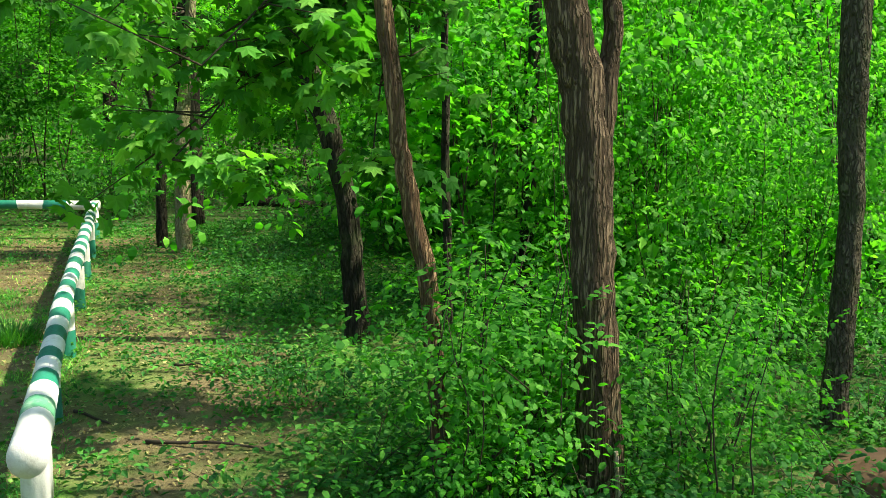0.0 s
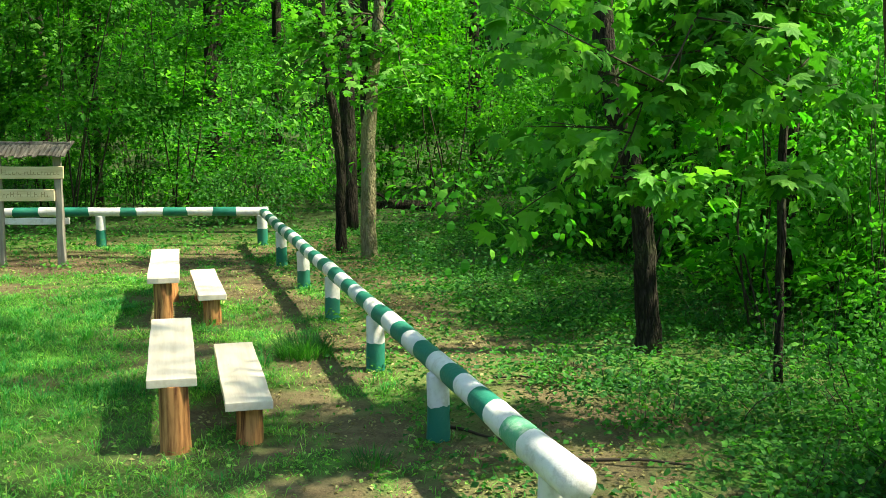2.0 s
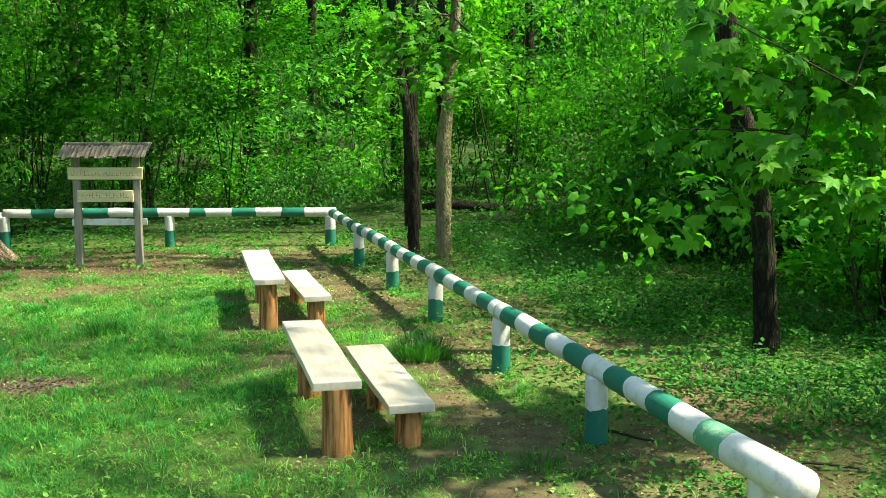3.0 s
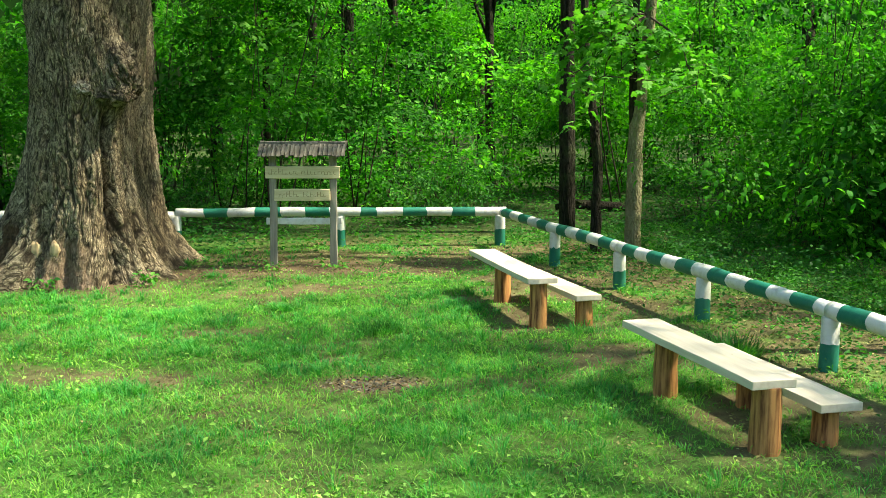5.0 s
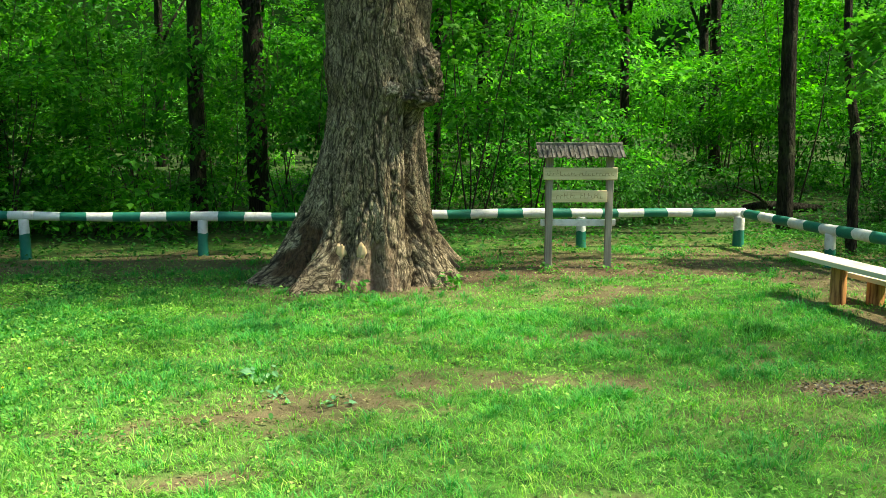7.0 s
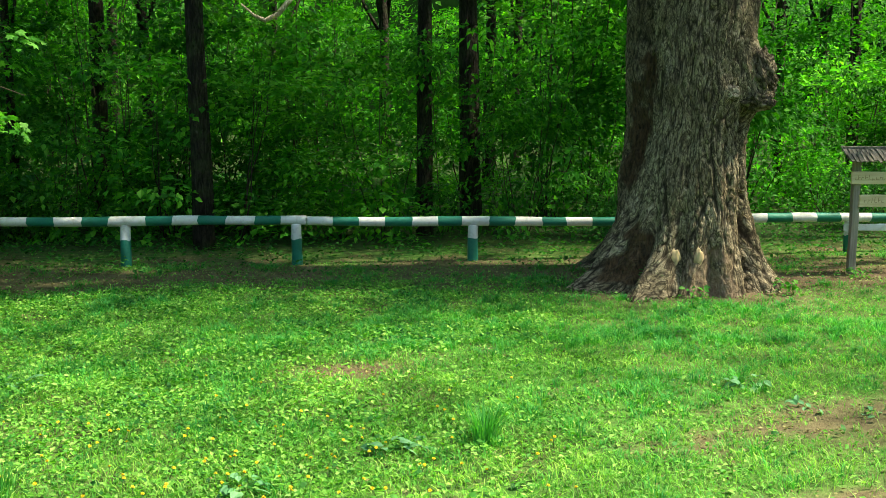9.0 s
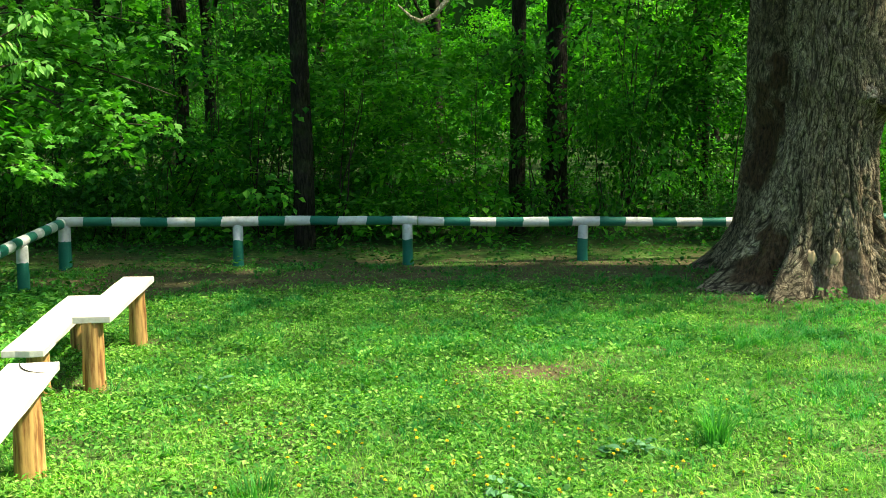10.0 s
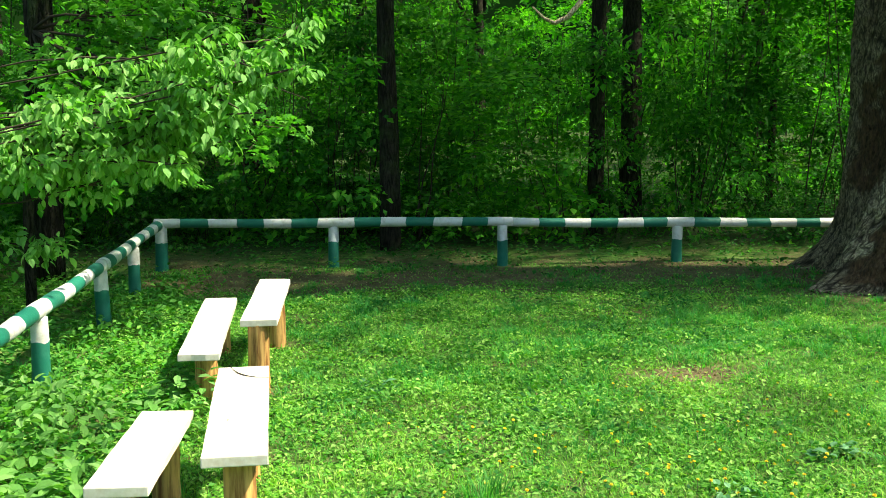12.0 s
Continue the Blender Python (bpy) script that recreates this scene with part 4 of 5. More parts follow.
def straight(h, lean=(0, 0)):
    return [(lean[0] * k / 4, lean[1] * k / 4, -0.15 + (h + 0.15) * k / 4) for k in range(5)]


SUN_GAPS = ((-2.1, -0.55, 2.2, 4.6), (-0.9, 1.6, 3.8, 6.8))  # where the sun falls through on the young maple and the undergrowth
HIGH = ((0, 0, 8.5), (3.0, 3.0, 3.0), 44)
# Crowns above the view are sized and shifted for the shade they cast.
tree("tree", (0.258, 2.03), [(0.01, 0, -0.15), (0.0, 0, 0.23), (-0.024, 0, 0.65), (-0.06, 0, 1.09), (-0.10, 0, 1.52), (-0.125, 0, 1.73), (-0.18, 0, 1.94), (-0.225, 0, 2.15), (-0.5, -0.1, 4.0), (-0.6, 0.1, 7.5)], (0.108, 0.095, 0.087, 0.083, 0.085, 0.088, 0.086, 0.084, 0.056, 0.03), M_BARK_BROWN,
     ((1.6, 0.6, 10.5), (3.0, 3.2, 2.0), 70), "forked tree with reddish-brown stringy bark", 11, gaps=SUN_GAPS)
forked = bpy.data.objects["tree"]
fork = tree("tree", (0.268, 2.05), [(0.0, 0.02, -0.1), (-0.02, 0.02, 0.8), (-0.05, 0, 1.45), (-0.03, 0, 1.70), (-0.012, 0.0, 1.94), (-0.03, 0, 2.15), (0.2, 0.2, 4.5)], (0.05, 0.05, 0.052, 0.042, 0.038, 0.036, 0.02), M_BARK_BROWN, None, "second stem of a forked reddish-brown tree", 12)
stem = fork.children[0]
stem.name = "fork"
stem.parent, stem.location = forked, fork.location - forked.location
bpy.data.objects.remove(fork)
tree("tree", (-0.37, 2.25), [(0.02, 0, -0.15), (0.0, 0, 0.31), (-0.07, 0, 0.95), (-0.16, 0, 1.35), (-0.19, 0, 1.55), (-0.27, 0, 2.16), (-0.4, 0.2, 5.5)], (0.05, 0.038, 0.042, 0.038, 0.036, 0.037, 0.02), M_BARK_OCHRE,
     ((0.8, 1.8, 9.6), (3.2, 3.0, 1.6), 50), "slender crooked tree with pale brown bark", 13, gaps=SUN_GAPS)
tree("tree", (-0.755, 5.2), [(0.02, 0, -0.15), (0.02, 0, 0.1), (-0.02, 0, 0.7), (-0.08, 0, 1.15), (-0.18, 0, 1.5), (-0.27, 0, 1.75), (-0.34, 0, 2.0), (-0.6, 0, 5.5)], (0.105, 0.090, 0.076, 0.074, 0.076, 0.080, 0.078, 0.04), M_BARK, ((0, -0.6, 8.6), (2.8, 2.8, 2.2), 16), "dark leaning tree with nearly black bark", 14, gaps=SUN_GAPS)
tree("tree", (1.74, 3.06), [(0, 0, -0.15), (0.0, 0, 0.3), (0.02, 0, 1.04), (-0.02, 0, 1.6), (-0.02, 0, 1.95), (0.0, 0, 5.5)], (0.085, 0.07, 0.062, 0.070, 0.078, 0.05), M_BARK_GREY, ((0.3, -1.6, 9.0), (3.2, 3.2, 2.2), 14), "grey mossy tree with lichen patches", 15, gaps=SUN_GAPS)
pale_tree = tree("tree", (-2.72, 9.76), [(0, 0, -0.15), (0.0, 0, 0.4), (0.01, 0, 1.5), (0.05, 0, 1.9), (0.13, 0, 2.7), (0.4, 0.1, 8)], (0.100, 0.090, 0.085, 0.066, 0.058, 0.04), M_BARK_PALE, ((0.3, 0.5, 9), (2.8, 2.8, 2.6), 65), "straight pale tree with smooth mossy bark, forked above", 16)
v, f = tube([(0.0, 0.0, 1.35), (-0.025, 0.01, 1.7), (-0.035, 0.02, 2.1), (-0.03, 0.03, 2.7), (0.0, 0.1, 4.5), (0.1, 0.2, 7.5)], [0.062, 0.054, 0.048, 0.045, 0.04, 0.02], 12, 0.05, 22)
part("fork", np_mesh("fork", v, f, M_BARK, smooth=True), pale_tree, "dark second stem")
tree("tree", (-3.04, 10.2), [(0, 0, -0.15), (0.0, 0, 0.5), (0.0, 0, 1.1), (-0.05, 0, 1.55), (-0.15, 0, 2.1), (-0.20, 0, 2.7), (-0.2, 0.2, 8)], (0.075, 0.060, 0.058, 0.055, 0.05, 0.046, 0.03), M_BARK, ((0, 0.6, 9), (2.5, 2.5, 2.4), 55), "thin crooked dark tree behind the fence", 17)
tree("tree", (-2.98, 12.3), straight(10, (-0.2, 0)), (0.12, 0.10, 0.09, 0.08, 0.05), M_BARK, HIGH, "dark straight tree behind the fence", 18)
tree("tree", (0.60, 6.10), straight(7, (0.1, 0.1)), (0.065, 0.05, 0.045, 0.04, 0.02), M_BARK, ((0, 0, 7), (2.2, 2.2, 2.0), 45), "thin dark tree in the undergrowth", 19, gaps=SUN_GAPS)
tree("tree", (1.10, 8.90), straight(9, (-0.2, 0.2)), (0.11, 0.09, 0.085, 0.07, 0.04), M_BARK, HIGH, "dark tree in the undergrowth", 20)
# Added tree out of view; its crown shades the right-hand undergrowth.
tree("tree", (6.6, 1.4), straight(8, (-0.2, 0.1)), (0.16, 0.13, 0.12, 0.10, 0.05), M_BARK, ((0.0, 0.3, 9.0), (3.0, 2.6, 1.5), 175), "unseen added tree whose crown shades the undergrowth", 23, gaps=SUN_GAPS)
WOOD = [(-11.14, 13.7, 0.105), (-10.38, 14.7, 0.145), (-6.2, 21.0, 0.14), (-14.08, 12.5, 0.12), (-16.4, 16.4, 0.12), (-19.9, 19.2, 0.12), (-17.9, 10.7, 0.14), (-7.5, 16.6, 0.06), 
        (-0.1, 23.7, 0.13), (-3.05, 21.0, 0.10), (-18.6, 13.2, 0.07), (-17.2, 14.6, 0.06), (2.6, 13.0, 0.12), (5.4, 12.4, 0.12), (5.2, 16.5, 0.14), (3.1, 19.0, 0.10),
        (-21.0, 24.5, 0.12), (-16.9, 22.3, 0.12), (-24.0, 26.0, 0.12), (-9.3, 22.6, 0.12), (-5.2, 25.2, 0.12), (-11.6, 27.0, 0.14), (-21.5, 15.0, 0.12), (-20.5, 9.0, 0.12), (-23.0, 22.0, 0.13), (-18.8, 26.5, 0.13),
        (9.8, 8.5, 0.13), (8.0, 12.0, 0.14), (1.0, 28.0, 0.14), (5.5, 24.0, 0.13), (9.5, 20.0, 0.13), (-26.0, 12.0, 0.13), (-15.0, 30.0, 0.13), (-7.6, 31.0, 0.13), (-2.0, 33.0, 0.13), (-22.0, 31.0, 0.13)]
base_trees = []
for k, (x, y, rad) in enumerate(WOOD):
    if k < 6:
        lean = rng.normal(0, 0.25, 2)
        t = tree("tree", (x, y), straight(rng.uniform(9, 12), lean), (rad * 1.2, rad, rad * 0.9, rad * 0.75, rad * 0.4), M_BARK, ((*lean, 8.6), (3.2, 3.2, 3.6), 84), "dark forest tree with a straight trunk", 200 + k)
        base_trees.append((t, rad))
    else:
        src, r0 = base_trees[k % 6]
        s = rad / r0
        c = copy_thing(src, pose(x, y, g(x, y), 0, 0, rng.uniform(0, 360)))
        c.scale = (s, s, 0.85 + 0.3 * rng.uniform()) if 0.5 < s < 1.6 else (s, s, 0.7)

# Second crowns above the view, added to darken the wood behind the fence.
for k, (t, rad) in enumerate(base_trees[:5]):
    more, _ = crown_mesh((0.3, -2.2, 7.4), (3.2, 2.4, 2.2), 74, 0.7, 26, 0.14, KITE, M_LEAF, 300 + k)
    part("crown", more, t)

# ---- undergrowth ----
def shrub(seed, height, spread, stems, count, per, leaf, mat, low=0.25, spray_r=0.36, pattern=KITE, thick=0.014, label="leafy green forest shrub with thin stems", name="shrub", boughs=0, droop=0.35):
    r = np.random.default_rng(seed)
    t = thing(name, (0, 0, 0), label, name, "undergrowth " + name + "s")
    tips = []
    for k in range(stems):
        a = r.uniform(0, 2 * np.pi)
        d = spread * r.uniform(0.1, 0.75)
        h = height * r.uniform(0.7, 1.0)
        p = curve_points((r.normal(0, 0.10), r.normal(0, 0.10), -0.1), (math.cos(a) * d, math.sin(a) * d, h), 7, 0.10, seed * 31 + k)
        v, f = tube(p, np.linspace(thick, thick * 0.3, 7), 5)
        part("stem", np_mesh("stem", v, f, M_TWIG, smooth=True), t)
        tips.append(p)
    P = np.concatenate([np.stack([np.interp(np.linspace(6 * low, 6, 16), np.arange(7), p[:, c]) for c in range(3)], 1) for p in tips])
    if boughs:
        knots = P[r.integers(0, len(P), boughs)] + r.normal(0, 1, (boughs, 3)) * (0.42 * spread, 0.42 * spread, 0.03 * height)
        c = knots[r.integers(0, boughs, count)] + r.normal(0, 1, (count, 3)) * (0.36, 0.36, 0.09)
    else:
        c = P[r.integers(0, len(P), count)] + r.normal(0, 1, (count, 3)) * (0.32 * spread, 0.32 * spread, 0.06 * height)
    c[:, 2] = np.clip(c[:, 2], 0.08, None)
    v, f = sprays(c, spray_r, per, leaf, pattern, r, droop, 0.075 + 0.1 * (droop > 0.5))
    part("foliage", np_mesh("foliage", v, f, mat), t)
    return t


SAPLING = "young forest tree with layered green sprays of leaves"
SHRUBS = [shrub(1, 5.0, 1.5, 3, 40, 62, 0.100, M_LEAF, 0.28, 0.52, thick=0.015, boughs=8, label=SAPLING, name="sapling"), shrub(2, 2.2, 1.1, 6, 34, 56, 0.075, M_LEAF, 0.2, 0.40, thick=0.009, boughs=8),
          shrub(3, 6.0, 1.8, 3, 48, 60, 0.110, M_MAPLE, 0.25, 0.56, thick=0.018, boughs=9, label=SAPLING, name="sapling"), shrub(4, 0.9, 0.8, 8, 36, 28, 0.070, M_FLOOR, 0.1, 0.30, thick=0.006),
          shrub(5, 4.0, 1.5, 3, 38, 60, 0.105, M_MAPLE, 0.25, 0.50, thick=0.013, boughs=7, label=SAPLING, name="sapling"), shrub(6, 1.5, 0.9, 7, 40, 30, 0.080, M_LEAF, 0.15, 0.34, thick=0.009),
          shrub(7, 1.05, 0.55, 5, 66, 20, 0.044, M_UNDER, 0.2, 0.17, LEAFLET, 0.006), shrub(8, 2.6, 1.0, 4, 56, 11, 0.120, M_UNDER_MAPLE, 0.34, 0.30, MAPLE, 0.010),
          shrub(9, 0.30, 0.42, 6, 34, 10, 0.046, M_FLOOR, 0.1, 0.13, LEAFLET, 0.004, label="low leafy weed on the forest floor", name="weed"),
          shrub(10, 2.3, 0.9, 3, 70, 24, 0.056, M_UNDER, 0.05, 0.26, LEAFLET, 0.005, boughs=22, droop=0.8),
          shrub(11, 1.5, 1.15, 5, 56, 18, 0.125, M_BUSH, 0.05, 0.34, thick=0.007, boughs=20), shrub(12, 2.8, 1.4, 5, 62, 18, 0.130, M_BUSH, 0.10, 0.38, thick=0.010, boughs=18),
          shrub(13, 4.4, 1.6, 2, 84, 22, 0.085, M_UNDER_MAPLE, 0.12, 0.40, LEAFLET, 0.010, boughs=26, droop=0.8),
          shrub(14, 4.6, 1.3, 3, 66, 15, 0.105, M_MAPLE_SUNLIT, 0.25, 0.30, MAPLE, 0.014, boughs=20, label=SAPLING, name="sapling")]
spots = []
for y0, y1, n, kinds in ((12.7, 13.8, 14, (3, 3, 8)), (13.8, 16.0, 24, (1, 5, 0, 4, 3)), (16.0, 19.5, 30, (0, 1, 4, 2, 5)), (19.5, 25.0, 33, (0, 2, 4, 1)), (25, 33, 34, (0, 2, 2, 1)), (33, 42, 26, (2, 2, 0))):
    wide = 0.62 * y1
    for k in range(n):
        x = -9.0 + (k + rng.uniform(0.0, 1.0)) / n * 2.3 * wide - wide * 1.15
        kind = kinds[int(rng.integers(0, len(kinds)))]
        if y1 < 26 and vnoise(x, 0.5 * (y0 + y1), 3.2, 71) < 0.27:
            continue
        if -17.5 < x < -8.0 and y1 < 20 and kind in (1, 5, 3) and rng.uniform() < 0.65:
            continue
        spots.append((x, rng.uniform(y0, y1), kind))
for k in range(46):
    y = rng.uniform(5.2, 12.5)
    spots.append((max(right_rail_x(y) + 3.3, 1.9 - 0.25 * y) + rng.uniform(0, 6.5), y, (9, 12, 9, 12, 9, 9)[k % 6] if y < 8.5 else (1, 11, 12, 4, 0, 12)[k % 6]))
for k in range(30):
    if vnoise(-19.5 + 0.62 * k, 0.0, 1.5, 88) > 0.34:
        spots.append((-19.5 + 0.62 * k + rng.uniform(-0.3, 0.3), rng.uniform(13.4, 15.2), (10, 10, 11)[k % 3]))
for k in range(26):
    if vnoise(-22.0 + 1.05 * k, 3.0, 2.0, 89) > 0.34:
        spots.append((-22.0 + 1.05 * k + rng.uniform(-0.4, 0.4), rng.uniform(16.0, 19.0), (11, 10)[k % 2]))
for k in range(12):
    y = rng.uniform(5.0, 12.0)
    spots.append((right_rail_x(y) + rng.uniform(3.4, 5.2), y, (9, 12, 10)[k % 3]))
for k in range(18):
    spots.append((-18.4 - rng.uniform(0, 5), rng.uniform(6.5, 13), (1, 3, 4)[k % 3]))
spots += [(-0.33, 1.92, 6), (-0.02, 2.12, 6), (0.22, 2.30, 6), (-0.20, 2.05, 6), (0.10, 2.45, 6), (0.80, 1.9, 6), (0.8, 2.6, 6), (-0.1, 3.0, 6), (0.75, 4.6, 9), (2.1, 4.6, 9), (1.4, 4.9, 9), (0.25, 5.6, 7), (1.0, 5.5, 9), (0.6, 6.9, 12), (1.7, 5.8, 12), (2.6, 5.4, 9), (2.9, 4.4, 9)]
spots += [(rng.uniform(-1.5, 1.9), rng.uniform(1.3, 2.7), 8) for k in range(12)] + [(rng.uniform(0.3, 3.5), rng.uniform(2.6, 5.5), 8) for k in range(16)]
for k in range(26):
    y = rng.uniform(2.4, 10.5)
    spots.append((right_rail_x(y) + rng.uniform(1.0, 3.2), y, 8))
spots += [(-14.75, 13.7, 11), (-13.6, 13.4, 4), (-11.65, 13.6, 11), (-10.75, 13.8, 4), (-9.7, 13.9, 11), (-12.5, 13.3, 10)]
spots += [(sx, sy, 13) for sx, sy, sr in SUNNY]
used = set()
for k, (x, y, pick) in enumerate(spots):
    src = SHRUBS[pick]
    m = pose(x, y, g(x, y), 0, 0, rng.uniform(0, 360))
    if pick not in used:
        used.add(pick)
        src.matrix_world = m
    else:
        copy_thing(src, m).scale = (s := rng.uniform(0.75, 1.2), s, rng.uniform(0.8, 1.15))

# ---- unseen leaf canopy, added to shade the wood ----
r = np.random.default_rng(83)
c = np.stack([r.uniform(-18, 5, 3300), r.uniform(7, 24, 3300), r.uniform(8.5, 13, 3300)], 1)
k = (c[:, 2] - 0.6) / SUN_DIR.z
shade_x, shade_y = c[:, 0] - SUN_DIR.x * k, c[:, 1] - SUN_DIR.y * k
patchy = 0.6 * vnoise(shade_x, shade_y, 2.6, 84) + 0.4 * vnoise(shade_x, shade_y, 0.9, 86) > 0.31 + 0.27 * np.clip((shade_x + 9.0) / 1.5, 0, 1)
c = c[(shade_y > 9.9 + 0.5 * vnoise(shade_x, shade_y, 1.0, 85)) & (np.abs(shade_y - 11.1) > 0.6) & (shade_x < -6.8) & patchy & off_sunny(c[:, 0], c[:, 1], c[:, 2])]
v, f = sprays(c, 0.9, 16, 0.26, KITE, r)
tagged(new("forest_canopy", np_mesh("forest_canopy", v, f, M_LEAF)), "unseen leaf layer overhead that shades the wood behind the fence", "canopy", kind="stuff")

# ---- near foliage ----
def branch_foliage(thing_ob, start, ends, r0, spray_r, per, size, pattern, mat, seed, droop=0.6, twigs=7, reach=(0.24, 0.20, 0.13), first=4):
    """Branches that end in leafy sprays; offsets are from the thing's foot."""
    r = np.random.default_rng(seed)
    pieces, cs = [], []
    for k, e in enumerate(ends):
        p = curve_points(start, e, 9, 0.10, seed + k)
        bv, bf = tube(p, np.linspace(r0, 0.004, 9), 6)
        part("branch", np_mesh("branch", bv, bf, M_TWIG, smooth=True), thing_ob)
        for i in range(twigs):
            q = p[int(r.integers(first, 9))]
            tip = q + r.normal(0, 1, 3) * reach
            pieces.append(tube(np.linspace(q, tip, 4), np.linspace(0.005, 0.002, 4), 4))
            cs.append(tip)
            cs.append((q + tip) / 2)
    v, f = join(pieces)
    tagged(part("twig", np_mesh("twig", v, f, M_TWIG, smooth=True), thing_ob), kind="stuff")
    v, f = sprays(np.array(cs), spray_r, per, size, pattern, r, droop, 0.22)
    part("foliage", np_mesh("foliage", v, f, mat), thing_ob)


maple = tree("tree", (-0.15, 4.3), [(0, 0, -0.1), (-0.05, 0, 1.5), (-0.1, -0.1, 3.2), (0, 0, 5.5)], (0.03, 0.025, 0.02, 0.01), M_BARK, None, "young maple with broad lobed leaves over the fence", 41)
branch_foliage(maple, (-0.1, -0.1, 3.0), [(-1.50, -1.25, 1.42), (-1.50, -1.4, 1.75), (-1.25, -1.6, 1.80), (-1.42, -1.4, 1.38), (-1.0, -1.3, 1.95), (-1.6, -1.1, 2.2), (-1.2, -1.5, 2.3), (-0.8, -1.2, 1.9), (-0.75, -1.3, 2.45), (-0.5, -0.9, 1.35), (-0.6, -1.0, 2.2), (-0.3, -0.8, 1.9), (-0.9, -0.9, 2.5), (-0.2, -1.2, 2.4)],
               0.010, 0.17, 13, 0.102, MAPLE, M_MAPLE_SUNLIT, 43, 0.75, 8)
branch_foliage(pale_tree, (0.1, 0, 2.7), [(-0.9, -0.6, 1.95), (-0.55, -0.7, 1.72), (0.45, -0.7, 1.85), (-0.3, -0.5, 2.1), (-0.75, -0.4, 2.3), (0.3, -0.3, 2.3), (-0.4, -0.4, 2.6)],
               0.012, 0.20, 8, 0.105, MAPLE, M_BEECH, 53, 0.5, 7)
linden = tree("tree", (-17.0, 3.4), [(0, 0, -0.1), (0.1, 0, 1.2), (0.3, 0, 2.6), (0.5, 0, 5.0)], (0.07, 0.06, 0.05, 0.03), M_BARK, ((-1.6, 0.9, 5.8), (1.2, 1.2, 1.0), 24), "young tree with light green drooping leaves", 45)
branch_foliage(linden, (0.22, 0, 1.62), [(1.51, -0.09, 1.82), (1.64, -0.03, 1.84), (1.50, 0.03, 1.74), (1.77, 0.09, 1.88), (1.79, -0.06, 1.74), (1.95, 0.0, 1.90), (1.97, 0.06, 1.80), (2.03, -0.09, 1.72),
                                         (2.13, -0.03, 2.04), (2.15, 0.03, 1.90), (2.10, 0.09, 1.78), (2.26, -0.06, 1.97), (2.31, 0.0, 2.12), (2.37, 0.06, 2.02), (2.45, -0.09, 2.20), (2.49, -0.03, 2.08),
                                         (2.59, 0.03, 2.28), (2.26, 0.09, 1.80), (1.87, -0.06, 1.72), (1.65, 0.0, 1.75), (1.48, 0.06, 1.37), (2.42, -0.09, 1.92)],
               0.0036, 0.080, 18, 0.045, OVAL, M_LINDEN, 47, 1.1, 7, (0.075, 0.10, 0.03), 6)
maple2 = tree("tree", (-17.4, 8.6), [(0, 0, -0.1), (0.05, 0, 1.5), (0.2, 0, 3.2), (0.3, 0, 5.5)], (0.05, 0.045, 0.04, 0.02), M_BARK, ((0.6, 0.2, 5.0), (1.8, 1.6, 1.5), 60), "young maple with light sunlit foliage beside the fence", 49)
branch_foliage(maple2, (0.15, 0, 2.6), [(2.2, -0.7, 1.65), (2.5, -0.8, 1.75), (2.6, -0.5, 2.0), (1.6, -0.9, 1.4), (1.5, -0.6, 1.8), (2.0, -0.5, 2.3), (1.0, -0.9, 1.7), (0.9, -0.5, 2.3), (2.4, -0.3, 2.6), (1.4, -0.3, 2.7)],
               0.016, 0.20, 22, 0.085, MAPLE, M_BEECH, 51, 0.4)

# ---- backdrop of the wood ----
r = np.random.default_rng(91)
ang = r.uniform(-1.1, 1.1, 1500)
dist = r.uniform(40, 52, 1500)
c = np.stack([-8 + np.sin(ang) * dist, np.cos(ang) * dist, r.uniform(0, 13, 1500)], 1)
v, f = sprays(c, 1.3, 26, 0.42, KITE, r)
tagged(new("far_woods", np_mesh("far_woods", v, f, M_LEAF)), "dense green wood in the distance", "woods", kind="stuff")


def backdrop_material():
    k = Nodes("distant_wood_gloom")
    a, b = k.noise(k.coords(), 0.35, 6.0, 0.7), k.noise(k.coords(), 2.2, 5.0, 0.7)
    # Near-black greens put the gloom of the far wood into the colour.
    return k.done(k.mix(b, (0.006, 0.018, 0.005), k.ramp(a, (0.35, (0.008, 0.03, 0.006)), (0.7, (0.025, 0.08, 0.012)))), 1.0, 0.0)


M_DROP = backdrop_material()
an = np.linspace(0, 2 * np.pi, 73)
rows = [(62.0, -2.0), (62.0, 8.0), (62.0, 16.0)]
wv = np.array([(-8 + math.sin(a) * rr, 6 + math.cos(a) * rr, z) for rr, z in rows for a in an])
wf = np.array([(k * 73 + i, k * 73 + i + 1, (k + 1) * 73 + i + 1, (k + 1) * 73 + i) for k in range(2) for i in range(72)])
tagged(new("backdrop", np_mesh("backdrop", wv, wf, M_DROP)), "dark green sheet, coloured as the shaded depth of the far wood", "woods", kind="structure")

# ---- grass and ground plants ----
def scatter(n, x0, x1, y0, y1, keep, r):
    x, y = r.uniform(x0, x1, n), r.uniform(y0, y1, n)
    k = r.uniform(0, 1, n) < keep(x, y)
    return x[k], y[k]


def in_clearing(x, y):
    return (x < right_rail_x(y) + 0.1) & (x > left_rail_x(y) - 0.3) & (y < 11.2)


def off_oak(x, y):
    return np.hypot((x - OX) / 0.75, (y - OY - 0.3) / 1.0) > 1


r = np.random.default_rng(21)


